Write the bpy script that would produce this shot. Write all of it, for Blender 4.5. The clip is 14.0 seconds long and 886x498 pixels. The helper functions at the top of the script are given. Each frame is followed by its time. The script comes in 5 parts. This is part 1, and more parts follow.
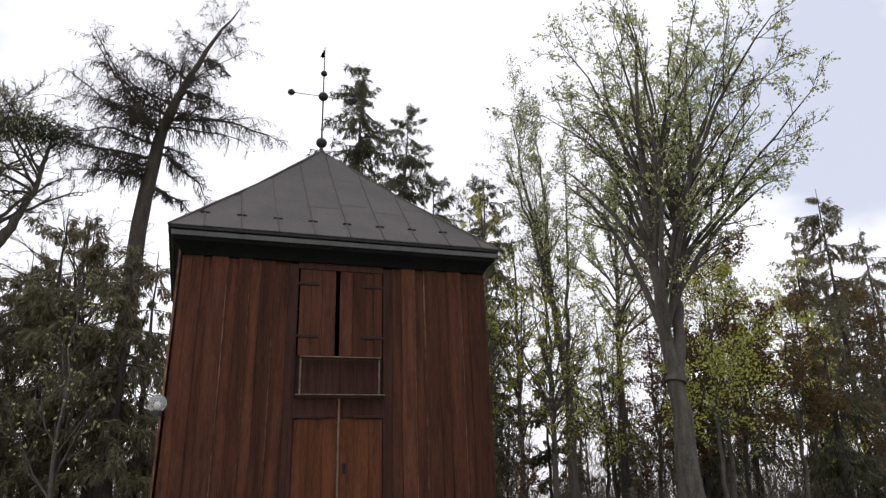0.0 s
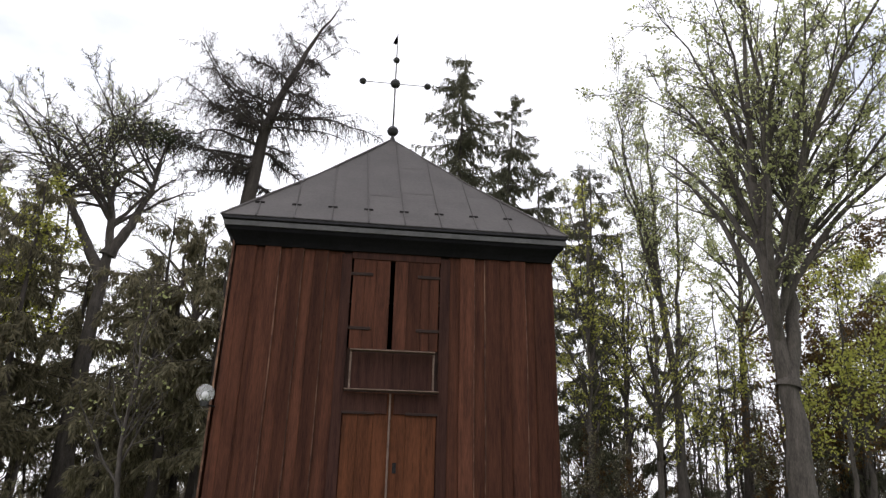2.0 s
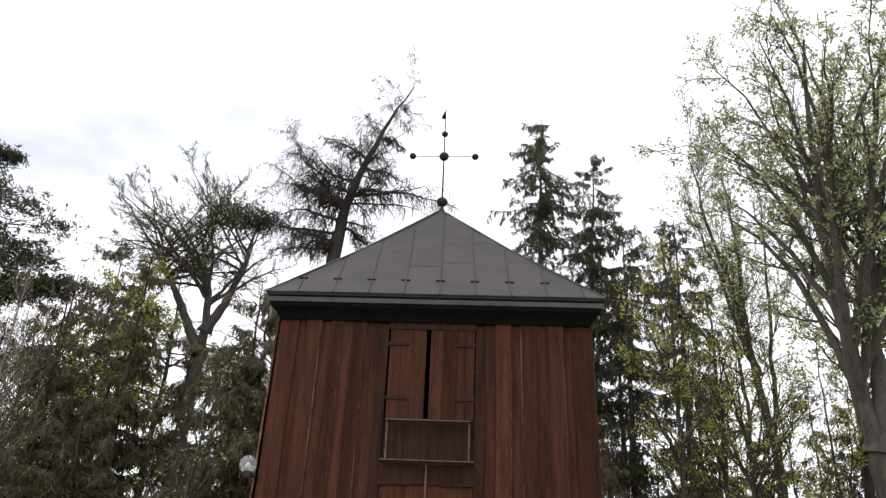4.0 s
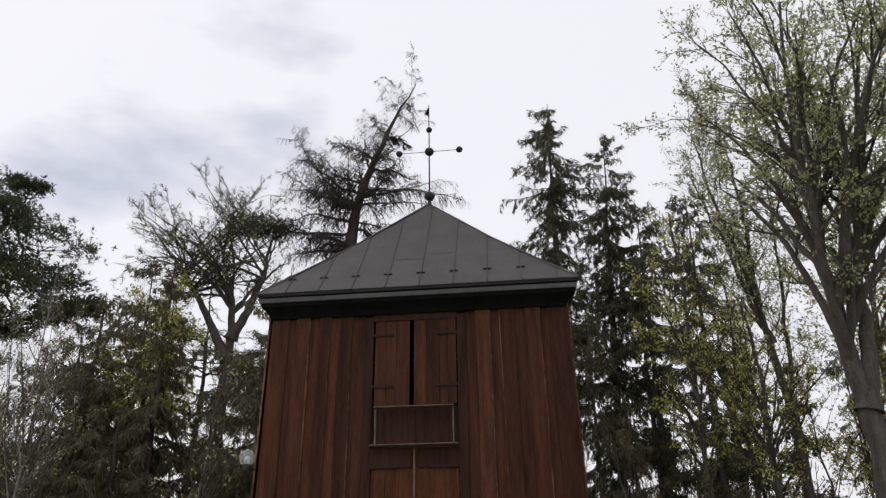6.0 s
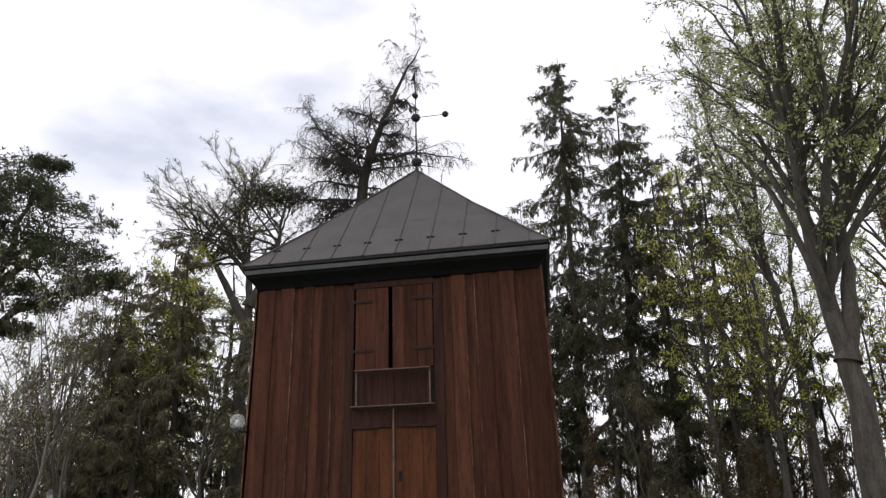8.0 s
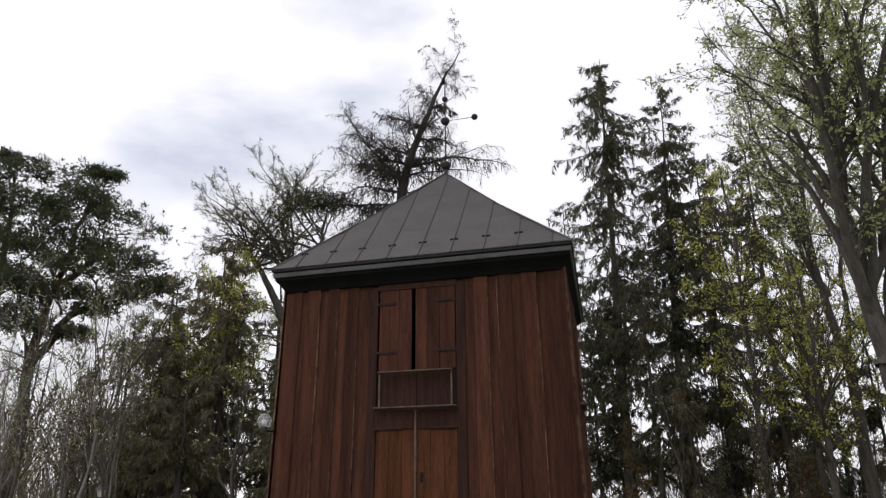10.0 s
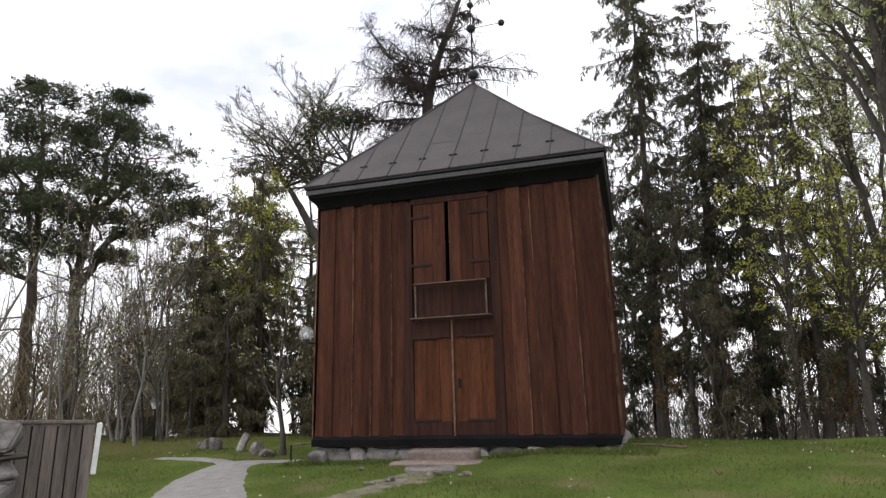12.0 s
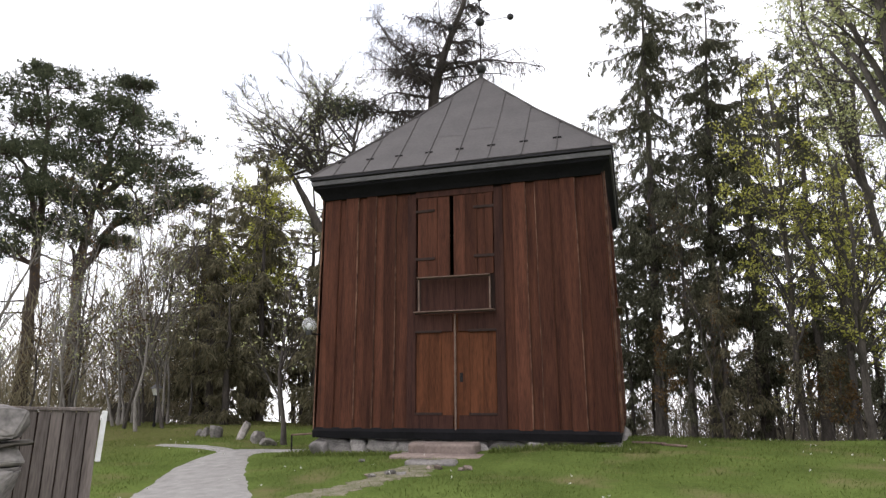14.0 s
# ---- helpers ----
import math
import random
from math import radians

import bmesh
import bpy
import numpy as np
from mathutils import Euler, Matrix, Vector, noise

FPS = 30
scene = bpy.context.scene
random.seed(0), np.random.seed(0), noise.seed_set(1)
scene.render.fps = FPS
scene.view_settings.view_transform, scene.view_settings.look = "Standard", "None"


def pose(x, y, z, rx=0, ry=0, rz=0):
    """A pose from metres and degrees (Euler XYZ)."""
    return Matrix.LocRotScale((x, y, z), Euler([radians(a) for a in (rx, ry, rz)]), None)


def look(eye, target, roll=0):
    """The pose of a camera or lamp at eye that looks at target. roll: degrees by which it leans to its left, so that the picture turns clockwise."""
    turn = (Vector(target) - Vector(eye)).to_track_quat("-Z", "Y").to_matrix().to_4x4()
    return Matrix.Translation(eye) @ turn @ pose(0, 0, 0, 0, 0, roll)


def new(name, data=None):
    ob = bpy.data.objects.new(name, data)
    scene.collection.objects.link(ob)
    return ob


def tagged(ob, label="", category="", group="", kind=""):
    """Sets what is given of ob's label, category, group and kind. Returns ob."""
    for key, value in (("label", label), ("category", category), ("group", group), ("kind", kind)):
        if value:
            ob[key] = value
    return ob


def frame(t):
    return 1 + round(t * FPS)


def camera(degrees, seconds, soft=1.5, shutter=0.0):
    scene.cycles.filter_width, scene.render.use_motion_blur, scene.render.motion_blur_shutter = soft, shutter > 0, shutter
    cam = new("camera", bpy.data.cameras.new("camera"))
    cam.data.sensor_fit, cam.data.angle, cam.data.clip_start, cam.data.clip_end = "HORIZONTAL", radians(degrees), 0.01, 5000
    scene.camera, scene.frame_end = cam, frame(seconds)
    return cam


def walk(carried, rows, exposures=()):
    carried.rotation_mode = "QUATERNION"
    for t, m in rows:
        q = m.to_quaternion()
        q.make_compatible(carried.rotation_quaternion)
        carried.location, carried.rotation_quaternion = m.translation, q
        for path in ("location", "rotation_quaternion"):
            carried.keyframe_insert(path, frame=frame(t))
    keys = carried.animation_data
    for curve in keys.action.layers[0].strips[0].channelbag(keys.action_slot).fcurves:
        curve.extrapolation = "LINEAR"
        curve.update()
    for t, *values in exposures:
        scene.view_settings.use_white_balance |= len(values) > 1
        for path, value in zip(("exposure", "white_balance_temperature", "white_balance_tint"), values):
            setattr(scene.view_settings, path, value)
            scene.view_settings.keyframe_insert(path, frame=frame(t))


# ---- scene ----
SKY, SUN = 1.25, 0.6
cam = camera(66.5, 14.0, 1.35)
EXPOSURES = [(0.0, -0.28), (1.5, -0.10), (3.5, 0.0), (6.0, -0.60), (7.2, -0.50), (8.2, -0.32), (10.3, -0.43), (11.6, -0.40), (12.1, 0.05), (12.6, 0.22), (14.0, 0.29)]
PATH = [
    (0, (-1.891, -11.598, 1.158), (-1.289, -9.786, 1.753), -1.2),
    (0.5, (-1.578, -11.473, 1.168), (-0.966, -9.665, 1.763), -1.7),
    (1, (-1.2, -11.259, 1.186), (-0.663, -9.431, 1.795), -0.8),
    (1.5, (-0.867, -11.143, 1.197), (-0.408, -9.29, 1.792), -0.7),
    (2, (-0.498, -11.071, 1.226), (-0.269, -9.174, 1.816), 1.6),
    (2.5, (-0.228, -11.15, 1.217), (-0.062, -9.246, 1.809), -0.1),
    (3, (0.093, -11.239, 1.242), (0.153, -9.333, 1.844), -1.0),
    (3.5, (0.457, -11.241, 1.277), (0.415, -9.364, 1.966), 1.4),
    (3.7, (0.609, -11.26, 1.285), (0.516, -9.412, 2.044), 2.6),
    (6, (2.009, -11.631, 1.075), (1.783, -9.786, 1.815), -0.9),
    (6.5, (2.237, -11.585, 1.065), (1.94, -9.747, 1.794), -1.2),
    (7, (2.587, -11.602, 1.073), (2.287, -9.733, 1.72), -1.9),
    (7.5, (2.945, -11.749, 1.099), (2.617, -9.878, 1.726), -1.3),
    (8, (3.192, -11.76, 1.105), (2.847, -9.891, 1.73), -1.9),
    (10.5, (3.758, -11.612, 1.019), (3.212, -9.8, 1.665), -0.7),
    (11, (3.738, -11.673, 1.011), (3.156, -9.867, 1.642), -1.1),
    (11.5, (3.706, -11.7, 0.957), (3.128, -9.842, 1.42), -1.7),
    (12, (3.642, -11.679, 0.97), (3.047, -9.812, 1.374), -1.9),
    (12.5, (3.648, -11.676, 0.984), (3.033, -9.813, 1.372), -2.2),
    (13, (3.646, -11.694, 1.001), (3.048, -9.824, 1.382), -1.7),
    (13.5, (3.621, -11.707, 1.02), (3.025, -9.835, 1.395), -1.2),
    (14, (3.593, -11.701, 1.006), (2.992, -9.832, 1.387), -0.6),
]

walk(cam, [(t, look(eye, target, roll)) for t, eye, target, roll in PATH], [(t, stops, 6450, 14) for t, stops in EXPOSURES])

# ---- light: bright overcast sky with a weak, wide sun ----
world = bpy.data.worlds.new("overcast_sky")
scene.world = world
world.use_nodes = True
wn, wl = world.node_tree.nodes, world.node_tree.links
wn.clear()
w_out, w_bg = wn.new("ShaderNodeOutputWorld"), wn.new("ShaderNodeBackground")
w_sky = wn.new("ShaderNodeTexSky")
w_sky.sky_type, w_sky.sun_disc = "NISHITA", False
w_sky.sun_elevation, w_sky.sun_rotation = radians(48), radians(-60)
w_gain = wn.new("ShaderNodeVectorMath")
w_gain.operation = "SCALE"
w_gain.inputs["Scale"].default_value = 0.10
w_co, w_map = wn.new("ShaderNodeTexCoord"), wn.new("ShaderNodeMapping")
w_map.inputs["Scale"].default_value = (1.0, 1.0, 2.2)
w_map.inputs["Location"].default_value = (0.35, 0.1, 0.0)
w_noise = wn.new("ShaderNodeTexNoise")
w_noise.inputs["Scale"].default_value, w_noise.inputs["Detail"].default_value = 2.3, 6.0
w_noise.inputs["Roughness"].default_value = 0.5
w_ramp = wn.new("ShaderNodeValToRGB")
w_ramp.color_ramp.elements[0].position, w_ramp.color_ramp.elements[0].color = 0.27, (0.72, 0.77, 0.88, 1)
w_ramp.color_ramp.elements[1].position, w_ramp.color_ramp.elements[1].color = 0.40, (1.16, 1.17, 1.2, 1)
w_mix = wn.new("ShaderNodeMix")
w_mix.data_type = "RGBA"
w_mix.inputs["Factor"].default_value = 0.9
wl.new(w_sky.outputs["Color"], w_gain.inputs[0])
wl.new(w_co.outputs["Generated"], w_map.inputs["Vector"])
wl.new(w_map.outputs["Vector"], w_noise.inputs["Vector"])
# two grey-blue banks of cloud lie thicker than the rest
w_fac = w_noise.outputs["Fac"]
for d_bank, c_far, c_near in (((-0.430, 0.731, 0.529), 0.960, 0.996), ((0.700, 0.553, 0.452), 0.968, 0.997)):
    w_dot, w_rng, w_sub = wn.new("ShaderNodeVectorMath"), wn.new("ShaderNodeMapRange"), wn.new("ShaderNodeMath")
    w_dot.operation, w_sub.operation, w_rng.interpolation_type = "DOT_PRODUCT", "SUBTRACT", "SMOOTHSTEP"
    w_dot.inputs[1].default_value = d_bank
    w_rng.inputs["From Min"].default_value, w_rng.inputs["From Max"].default_value, w_rng.inputs["To Max"].default_value = c_far, c_near, 0.19
    wl.new(w_co.outputs["Generated"], w_dot.inputs[0])
    wl.new(w_dot.outputs["Value"], w_rng.inputs["Value"])
    wl.new(w_fac, w_sub.inputs[0])
    wl.new(w_rng.outputs["Result"], w_sub.inputs[1])
    w_fac = w_sub.outputs["Value"]
wl.new(w_fac, w_ramp.inputs["Fac"])
wl.new(w_gain.outputs["Vector"], w_mix.inputs["A"])
wl.new(w_ramp.outputs["Color"], w_mix.inputs["B"])
wl.new(w_mix.outputs["Result"], w_bg.inputs["Color"])
w_bg.inputs["Strength"].default_value = SKY
wl.new(w_bg.outputs["Background"], w_out.inputs["Surface"])

sun = new("sun", bpy.data.lights.new("sun", "SUN"))
sun.data.energy, sun.data.angle, sun.data.color = SUN, radians(20), (1.0, 0.96, 0.9)
sun.matrix_world = look((-30, -22, 42), (0, 0, 0))


# ---- materials ----
def material(name, dark, light, scale=4.0, stretch=(1, 1, 1), rough=0.85, bump=0.3, fine=6.0, vary=0.0, metal=0.0, space="Object", spec=0.3, lo=0.35, hi=0.65):
    """Two tones mixed by a coarse and a fine noise, with relief; vary: brightness from piece to piece."""
    m = bpy.data.materials.new(name)
    m.use_nodes = True
    n, l = m.node_tree.nodes, m.node_tree.links
    bs = n["Principled BSDF"]
    co, mp, info = n.new("ShaderNodeTexCoord"), n.new("ShaderNodeMapping"), n.new("ShaderNodeObjectInfo")
    mp.inputs["Scale"].default_value = stretch
    shift = n.new("ShaderNodeVectorMath")
    shift.operation = "MULTIPLY_ADD"
    shift.inputs[1].default_value, shift.inputs[2].default_value = (7.3, 5.1, 9.7), (0, 0, 0)
    add = n.new("ShaderNodeVectorMath")
    l.new(info.outputs["Random"], shift.inputs[0])
    l.new(co.outputs[space], add.inputs[0])
    l.new(shift.outputs["Vector"], add.inputs[1])
    l.new(add.outputs["Vector"], mp.inputs["Vector"])
    a, b = n.new("ShaderNodeTexNoise"), n.new("ShaderNodeTexNoise")
    a.inputs["Scale"].default_value, a.inputs["Detail"].default_value = scale, 5.0
    b.inputs["Scale"].default_value, b.inputs["Detail"].default_value = scale * fine, 4.0
    l.new(mp.outputs["Vector"], a.inputs["Vector"])
    l.new(mp.outputs["Vector"], b.inputs["Vector"])
    both = n.new("ShaderNodeMath")
    both.operation = "MULTIPLY_ADD"
    both.inputs[1].default_value = 0.45
    half = n.new("ShaderNodeMath")
    half.operation = "MULTIPLY"
    half.inputs[1].default_value = 0.55
    l.new(a.outputs["Fac"], half.inputs[0])
    l.new(b.outputs["Fac"], both.inputs[0])
    l.new(half.outputs["Value"], both.inputs[2])
    ramp = n.new("ShaderNodeValToRGB")
    ramp.color_ramp.elements[0].position, ramp.color_ramp.elements[0].color = lo, (*dark, 1)
    ramp.color_ramp.elements[1].position, ramp.color_ramp.elements[1].color = hi, (*light, 1)
    l.new(both.outputs["Value"], ramp.inputs["Fac"])
    hue = n.new("ShaderNodeHueSaturation")
    l.new(ramp.outputs["Color"], hue.inputs["Color"])
    val = n.new("ShaderNodeMath")
    val.operation = "MULTIPLY_ADD"
    val.inputs[1].default_value, val.inputs[2].default_value = vary, 1.0 - vary / 2
    l.new(info.outputs["Random"], val.inputs[0])
    l.new(val.outputs["Value"], hue.inputs["Value"])
    l.new(hue.outputs["Color"], bs.inputs["Base Color"])
    bs.inputs["Roughness"].default_value, bs.inputs["Metallic"].default_value = rough, metal
    bs.inputs["Specular IOR Level"].default_value = spec
    if bump:
        bp = n.new("ShaderNodeBump")
        bp.inputs["Strength"].default_value, bp.inputs["Distance"].default_value = bump, 0.02
        l.new(both.outputs["Value"], bp.inputs["Height"])
        l.new(bp.outputs["Normal"], bs.inputs["Normal"])
    return m


def leaf_material(name, dark, light, through_light=0.35):
    """Foliage: the tone changes from leaf to leaf, and some light passes through."""
    m = bpy.data.materials.new(name)
    m.use_nodes = True
    n, l = m.node_tree.nodes, m.node_tree.links
    n.remove(n["Principled BSDF"])
    geo, ramp = n.new("ShaderNodeNewGeometry"), n.new("ShaderNodeValToRGB")
    ramp.color_ramp.elements[0].color, ramp.color_ramp.elements[1].color = (*dark, 1), (*light, 1)
    l.new(geo.outputs["Random Per Island"], ramp.inputs["Fac"])
    d, t, mix = n.new("ShaderNodeBsdfDiffuse"), n.new("ShaderNodeBsdfTranslucent"), n.new("ShaderNodeMixShader")
    l.new(ramp.outputs["Color"], d.inputs["Color"])
    l.new(ramp.outputs["Color"], t.inputs["Color"])
    mix.inputs["Fac"].default_value = through_light
    l.new(d.outputs["BSDF"], mix.inputs[1])
    l.new(t.outputs["BSDF"], mix.inputs[2])
    l.new(mix.outputs["Shader"], n["Material Output"].inputs["Surface"])
    return m


BOARD = material("tarred_board", (0.033, 0.0132, 0.009), (0.098, 0.0378, 0.0222), 2.2, (6, 6, 0.45), 0.8, 0.4, 7, 0.65, spec=0.12)
PALE_EDGE = material("pale_board_edge", (0.055, 0.024, 0.014), (0.26, 0.145, 0.092), 1.3, (1, 1, 0.8), 0.8, 0.2, 6, 0.5, lo=0.45, hi=0.68)
DARKBOARD = material("dark_tarred_board", (0.024, 0.0115, 0.0095), (0.066, 0.029, 0.021), 2.2, (6, 6, 0.45), 0.8, 0.35, 7, 0.3, spec=0.12)
DOORWOOD = material("door_wood", (0.052, 0.0195, 0.0098), (0.145, 0.053, 0.0245), 2.0, (5, 5, 0.5), 0.8, 0.3, 7, 0.4, spec=0.12)
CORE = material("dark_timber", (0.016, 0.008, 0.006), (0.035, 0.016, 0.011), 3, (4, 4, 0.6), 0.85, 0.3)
BLACK = material("black_tarred_wood", (0.008, 0.0075, 0.009), (0.022, 0.021, 0.026), 3, (1, 1, 1), 0.7, 0.3, 6, 0.2)
PITCH_BLACK = material("pitch_black_tar", (0.003, 0.003, 0.0035), (0.009, 0.0085, 0.010), 3, (1, 1, 1), 0.85, 0.3, 6, spec=0.15)
FELT = material("roof_sheet", (0.054, 0.048, 0.047), (0.084, 0.075, 0.072), 1.6, (1, 1, 1), 0.62, 0.25, 14, 0.16)
FASCIA = material("grey_painted_fascia", (0.07, 0.068, 0.07), (0.12, 0.117, 0.12), 2.5, (1, 1, 1), 0.55, 0.15)
IRON = material("forged_iron", (0.012, 0.011, 0.011), (0.03, 0.027, 0.026), 14, (1, 1, 1), 0.6, 0.3, 4, 0.1, 0.6)
HINGE = material("rusted_iron", (0.016, 0.0095, 0.008), (0.036, 0.019, 0.014), 12, (1, 1, 1), 0.8, 0.3)
BALL = material("weathered_sheet_metal", (0.035, 0.035, 0.036), (0.07, 0.07, 0.072), 6, (1, 1, 1), 0.5, 0.15, 5, 0.1, 0.4)
LATH = material("bleached_lath", (0.085, 0.053, 0.039), (0.20, 0.142, 0.11), 3, (2, 2, 2), 0.8, 0.2)
STONE = material("field_stone", (0.10, 0.093, 0.087), (0.32, 0.295, 0.275), 3.0, (1, 1, 1), 0.9, 0.6, 7, 0.5)
DARKSTONE = material("dark_stone", (0.035, 0.03, 0.024), (0.09, 0.08, 0.065), 3.0, (1, 1, 1), 0.95, 0.6, 7)
REDSTONE = material("reddish_step_stone", (0.15, 0.115, 0.10), (0.29, 0.23, 0.20), 3.0, (1, 1, 1), 0.9, 0.5, 7, 0.25)
FENCE = material("grey_fence_board", (0.088, 0.073, 0.066), (0.205, 0.174, 0.156), 2.4, (5, 5, 0.5), 0.9, 0.35, 7, 0.35)
WHITE = material("white_paint", (0.62, 0.62, 0.6), (0.8, 0.8, 0.78), 5, (1, 1, 1), 0.6, 0.1)
GRAVEL = material("gravel", (0.20, 0.19, 0.18), (0.33, 0.315, 0.295), 5, (1, 1, 1), 0.95, 0.25, 14)
EARTH = material("worn_earth", (0.080, 0.090, 0.034), (0.25, 0.215, 0.165), 6, (1, 1, 1), 0.95, 0.5, 8)
FOREST_FLOOR = (0.035, 0.027, 0.018)
LAWN = material("lawn", (0.058, 0.080, 0.021), (0.118, 0.157, 0.042), 0.9, (1, 1, 1), 1.0, 0.4, 22, spec=0.0)
BARK = material("grey_bark", (0.042, 0.037, 0.033), (0.12, 0.105, 0.092), 3.0, (3, 3, 0.7), 0.95, 0.6, 6)
DARKBARK = material("dark_bark", (0.034, 0.029, 0.025), (0.082, 0.070, 0.061), 3.0, (3, 3, 0.7), 0.95, 0.6, 6)
PINEBARK = material("pine_bark", (0.04, 0.031, 0.026), (0.10, 0.075, 0.06), 2.5, (3, 3, 0.8), 0.95, 0.6, 6)
PALEBARK = material("pale_bark", (0.14, 0.125, 0.11), (0.28, 0.26, 0.235), 3.0, (3, 3, 1.2), 0.9, 0.4, 6)
SPRUCE = leaf_material("spruce_needles", (0.064, 0.066, 0.047), (0.188, 0.188, 0.124), 0.48)
YEW = leaf_material("dense_conifer_needles", (0.106, 0.099, 0.067), (0.29, 0.262, 0.168), 0.52)
PINE = leaf_material("pine_needles", (0.045, 0.054, 0.035), (0.14, 0.155, 0.094), 0.4)
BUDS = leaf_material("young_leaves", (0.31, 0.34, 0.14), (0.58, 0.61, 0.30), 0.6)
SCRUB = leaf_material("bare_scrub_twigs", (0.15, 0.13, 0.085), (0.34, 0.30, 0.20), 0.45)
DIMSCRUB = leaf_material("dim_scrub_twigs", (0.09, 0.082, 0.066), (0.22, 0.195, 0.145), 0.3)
RUSSET = leaf_material("russet_leaves", (0.07, 0.045, 0.022), (0.20, 0.13, 0.06), 0.35)
LIME = leaf_material("lime_leaves", (0.30, 0.31, 0.06), (0.60, 0.60, 0.17), 0.6)
LARCHBUD = leaf_material("larch_buds", (0.04, 0.04, 0.022), (0.10, 0.09, 0.05), 0.2)
BLADE = leaf_material("grass_blades", (0.085, 0.118, 0.028), (0.20, 0.235, 0.075), 0.45)
PETAL = leaf_material("white_petals", (0.6, 0.6, 0.55), (0.8, 0.8, 0.76), 0.3)
GLOBE = bpy.data.materials.new("milky_glass")
GLOBE.use_nodes = True
gb = GLOBE.node_tree.nodes["Principled BSDF"]
gb.inputs["Base Color"].default_value = (0.86, 0.87, 0.88, 1)
gb.inputs["Roughness"].default_value = 0.08
gb.inputs["Transmission Weight"].default_value = 0.75
gb.inputs["IOR"].default_value = 1.12


# the lawn gives way to brown litter under the trees
ln, ll = LAWN.node_tree.nodes, LAWN.node_tree.links
l_co, l_sep = ln.new("ShaderNodeTexCoord"), ln.new("ShaderNodeSeparateXYZ")
l_noise = ln.new("ShaderNodeTexNoise")
l_noise.inputs["Scale"].default_value = 0.35
ll.new(l_co.outputs["Object"], l_sep.inputs["Vector"])
ll.new(l_co.outputs["Object"], l_noise.inputs["Vector"])
l_sum = ln.new("ShaderNodeMath")
l_sum.operation = "MULTIPLY_ADD"
l_sum.inputs[1].default_value = 6.0
ll.new(l_noise.outputs["Fac"], l_sum.inputs[0])
ll.new(l_sep.outputs["Y"], l_sum.inputs[2])
l_range = ln.new("ShaderNodeMapRange")
l_range.inputs["From Min"].default_value, l_range.inputs["From Max"].default_value = 10.0, 13.0
ll.new(l_sum.outputs["Value"], l_range.inputs["Value"])
l_mix = ln.new("ShaderNodeMix")
l_mix.data_type = "RGBA"
l_bsdf = ln["Principled BSDF"]
ll.new(l_range.outputs["Result"], l_mix.inputs["Factor"])
ll.new(l_bsdf.inputs["Base Color"].links[0].from_socket, l_mix.inputs["A"])
l_mix.inputs["B"].default_value = (*FOREST_FLOOR, 1)
# dry straw-coloured patches in the lawn
l_dry = ln.new("ShaderNodeTexNoise")
l_dry.inputs["Scale"].default_value, l_dry.inputs["Detail"].default_value = 0.9, 6.0
ll.new(l_co.outputs["Object"], l_dry.inputs["Vector"])
l_dr = ln.new("ShaderNodeMapRange")
l_dr.inputs["From Min"].default_value, l_dr.inputs["From Max"].default_value, l_dr.inputs["To Max"].default_value = 0.54, 0.70, 0.75
ll.new(l_dry.outputs["Fac"], l_dr.inputs["Value"])
l_mix2 = ln.new("ShaderNodeMix")
l_mix2.data_type = "RGBA"
l_mix2.inputs["B"].default_value = (0.17, 0.14, 0.075, 1)
ll.new(l_dr.outputs["Result"], l_mix2.inputs["Factor"])
ll.new(l_mix.outputs["Result"], l_mix2.inputs["A"])
l_mix3 = ln.new("ShaderNodeMix")
l_mix3.data_type = "RGBA"
l_mix3.inputs["B"].default_value = (0.105, 0.10, 0.04, 1)
l_west, l_wr = ln.new("ShaderNodeMath"), ln.new("ShaderNodeMapRange")
l_west.operation = "MULTIPLY_ADD"
l_west.inputs[1].default_value = 3.0
ll.new(l_noise.outputs["Fac"], l_west.inputs[0])
ll.new(l_sep.outputs["X"], l_west.inputs[2])
l_wr.inputs["From Min"].default_value, l_wr.inputs["From Max"].default_value, l_wr.inputs["To Max"].default_value = -4.2, -6.4, 0.75
ll.new(l_west.outputs["Value"], l_wr.inputs["Value"])
ll.new(l_wr.outputs["Result"], l_mix3.inputs["Factor"])
ll.new(l_mix2.outputs["Result"], l_mix3.inputs["A"])
ll.new(l_mix3.outputs["Result"], l_bsdf.inputs["Base Color"])


# ---- mesh helpers ----
def link(name, mesh, mat, parent=None, m=None, smooth=False):
    if mat is not None and not mesh.materials:
        mesh.materials.append(mat)
    if smooth:
        mesh.polygons.foreach_set("use_smooth", [True] * len(mesh.polygons))
    ob = new(name, mesh)
    if parent is not None:
        ob.parent = parent
    if m is not None:
        ob.matrix_basis = m
    return ob


def part(name, bm, mat, parent=None, label="", m=None, smooth=False):
    """One bmesh as one object under a thing or a part."""
    me = bpy.data.meshes.new(name)
    bm.normal_update()
    bm.to_mesh(me)
    bm.free()
    ob = link(name, me, mat, parent, m, smooth)
    return tagged(ob, label) if label else ob


def empty(name, m, label, category, group="", kind=""):
    ob = new(name)
    ob.matrix_basis = m
    return tagged(ob, label, category, group, kind)


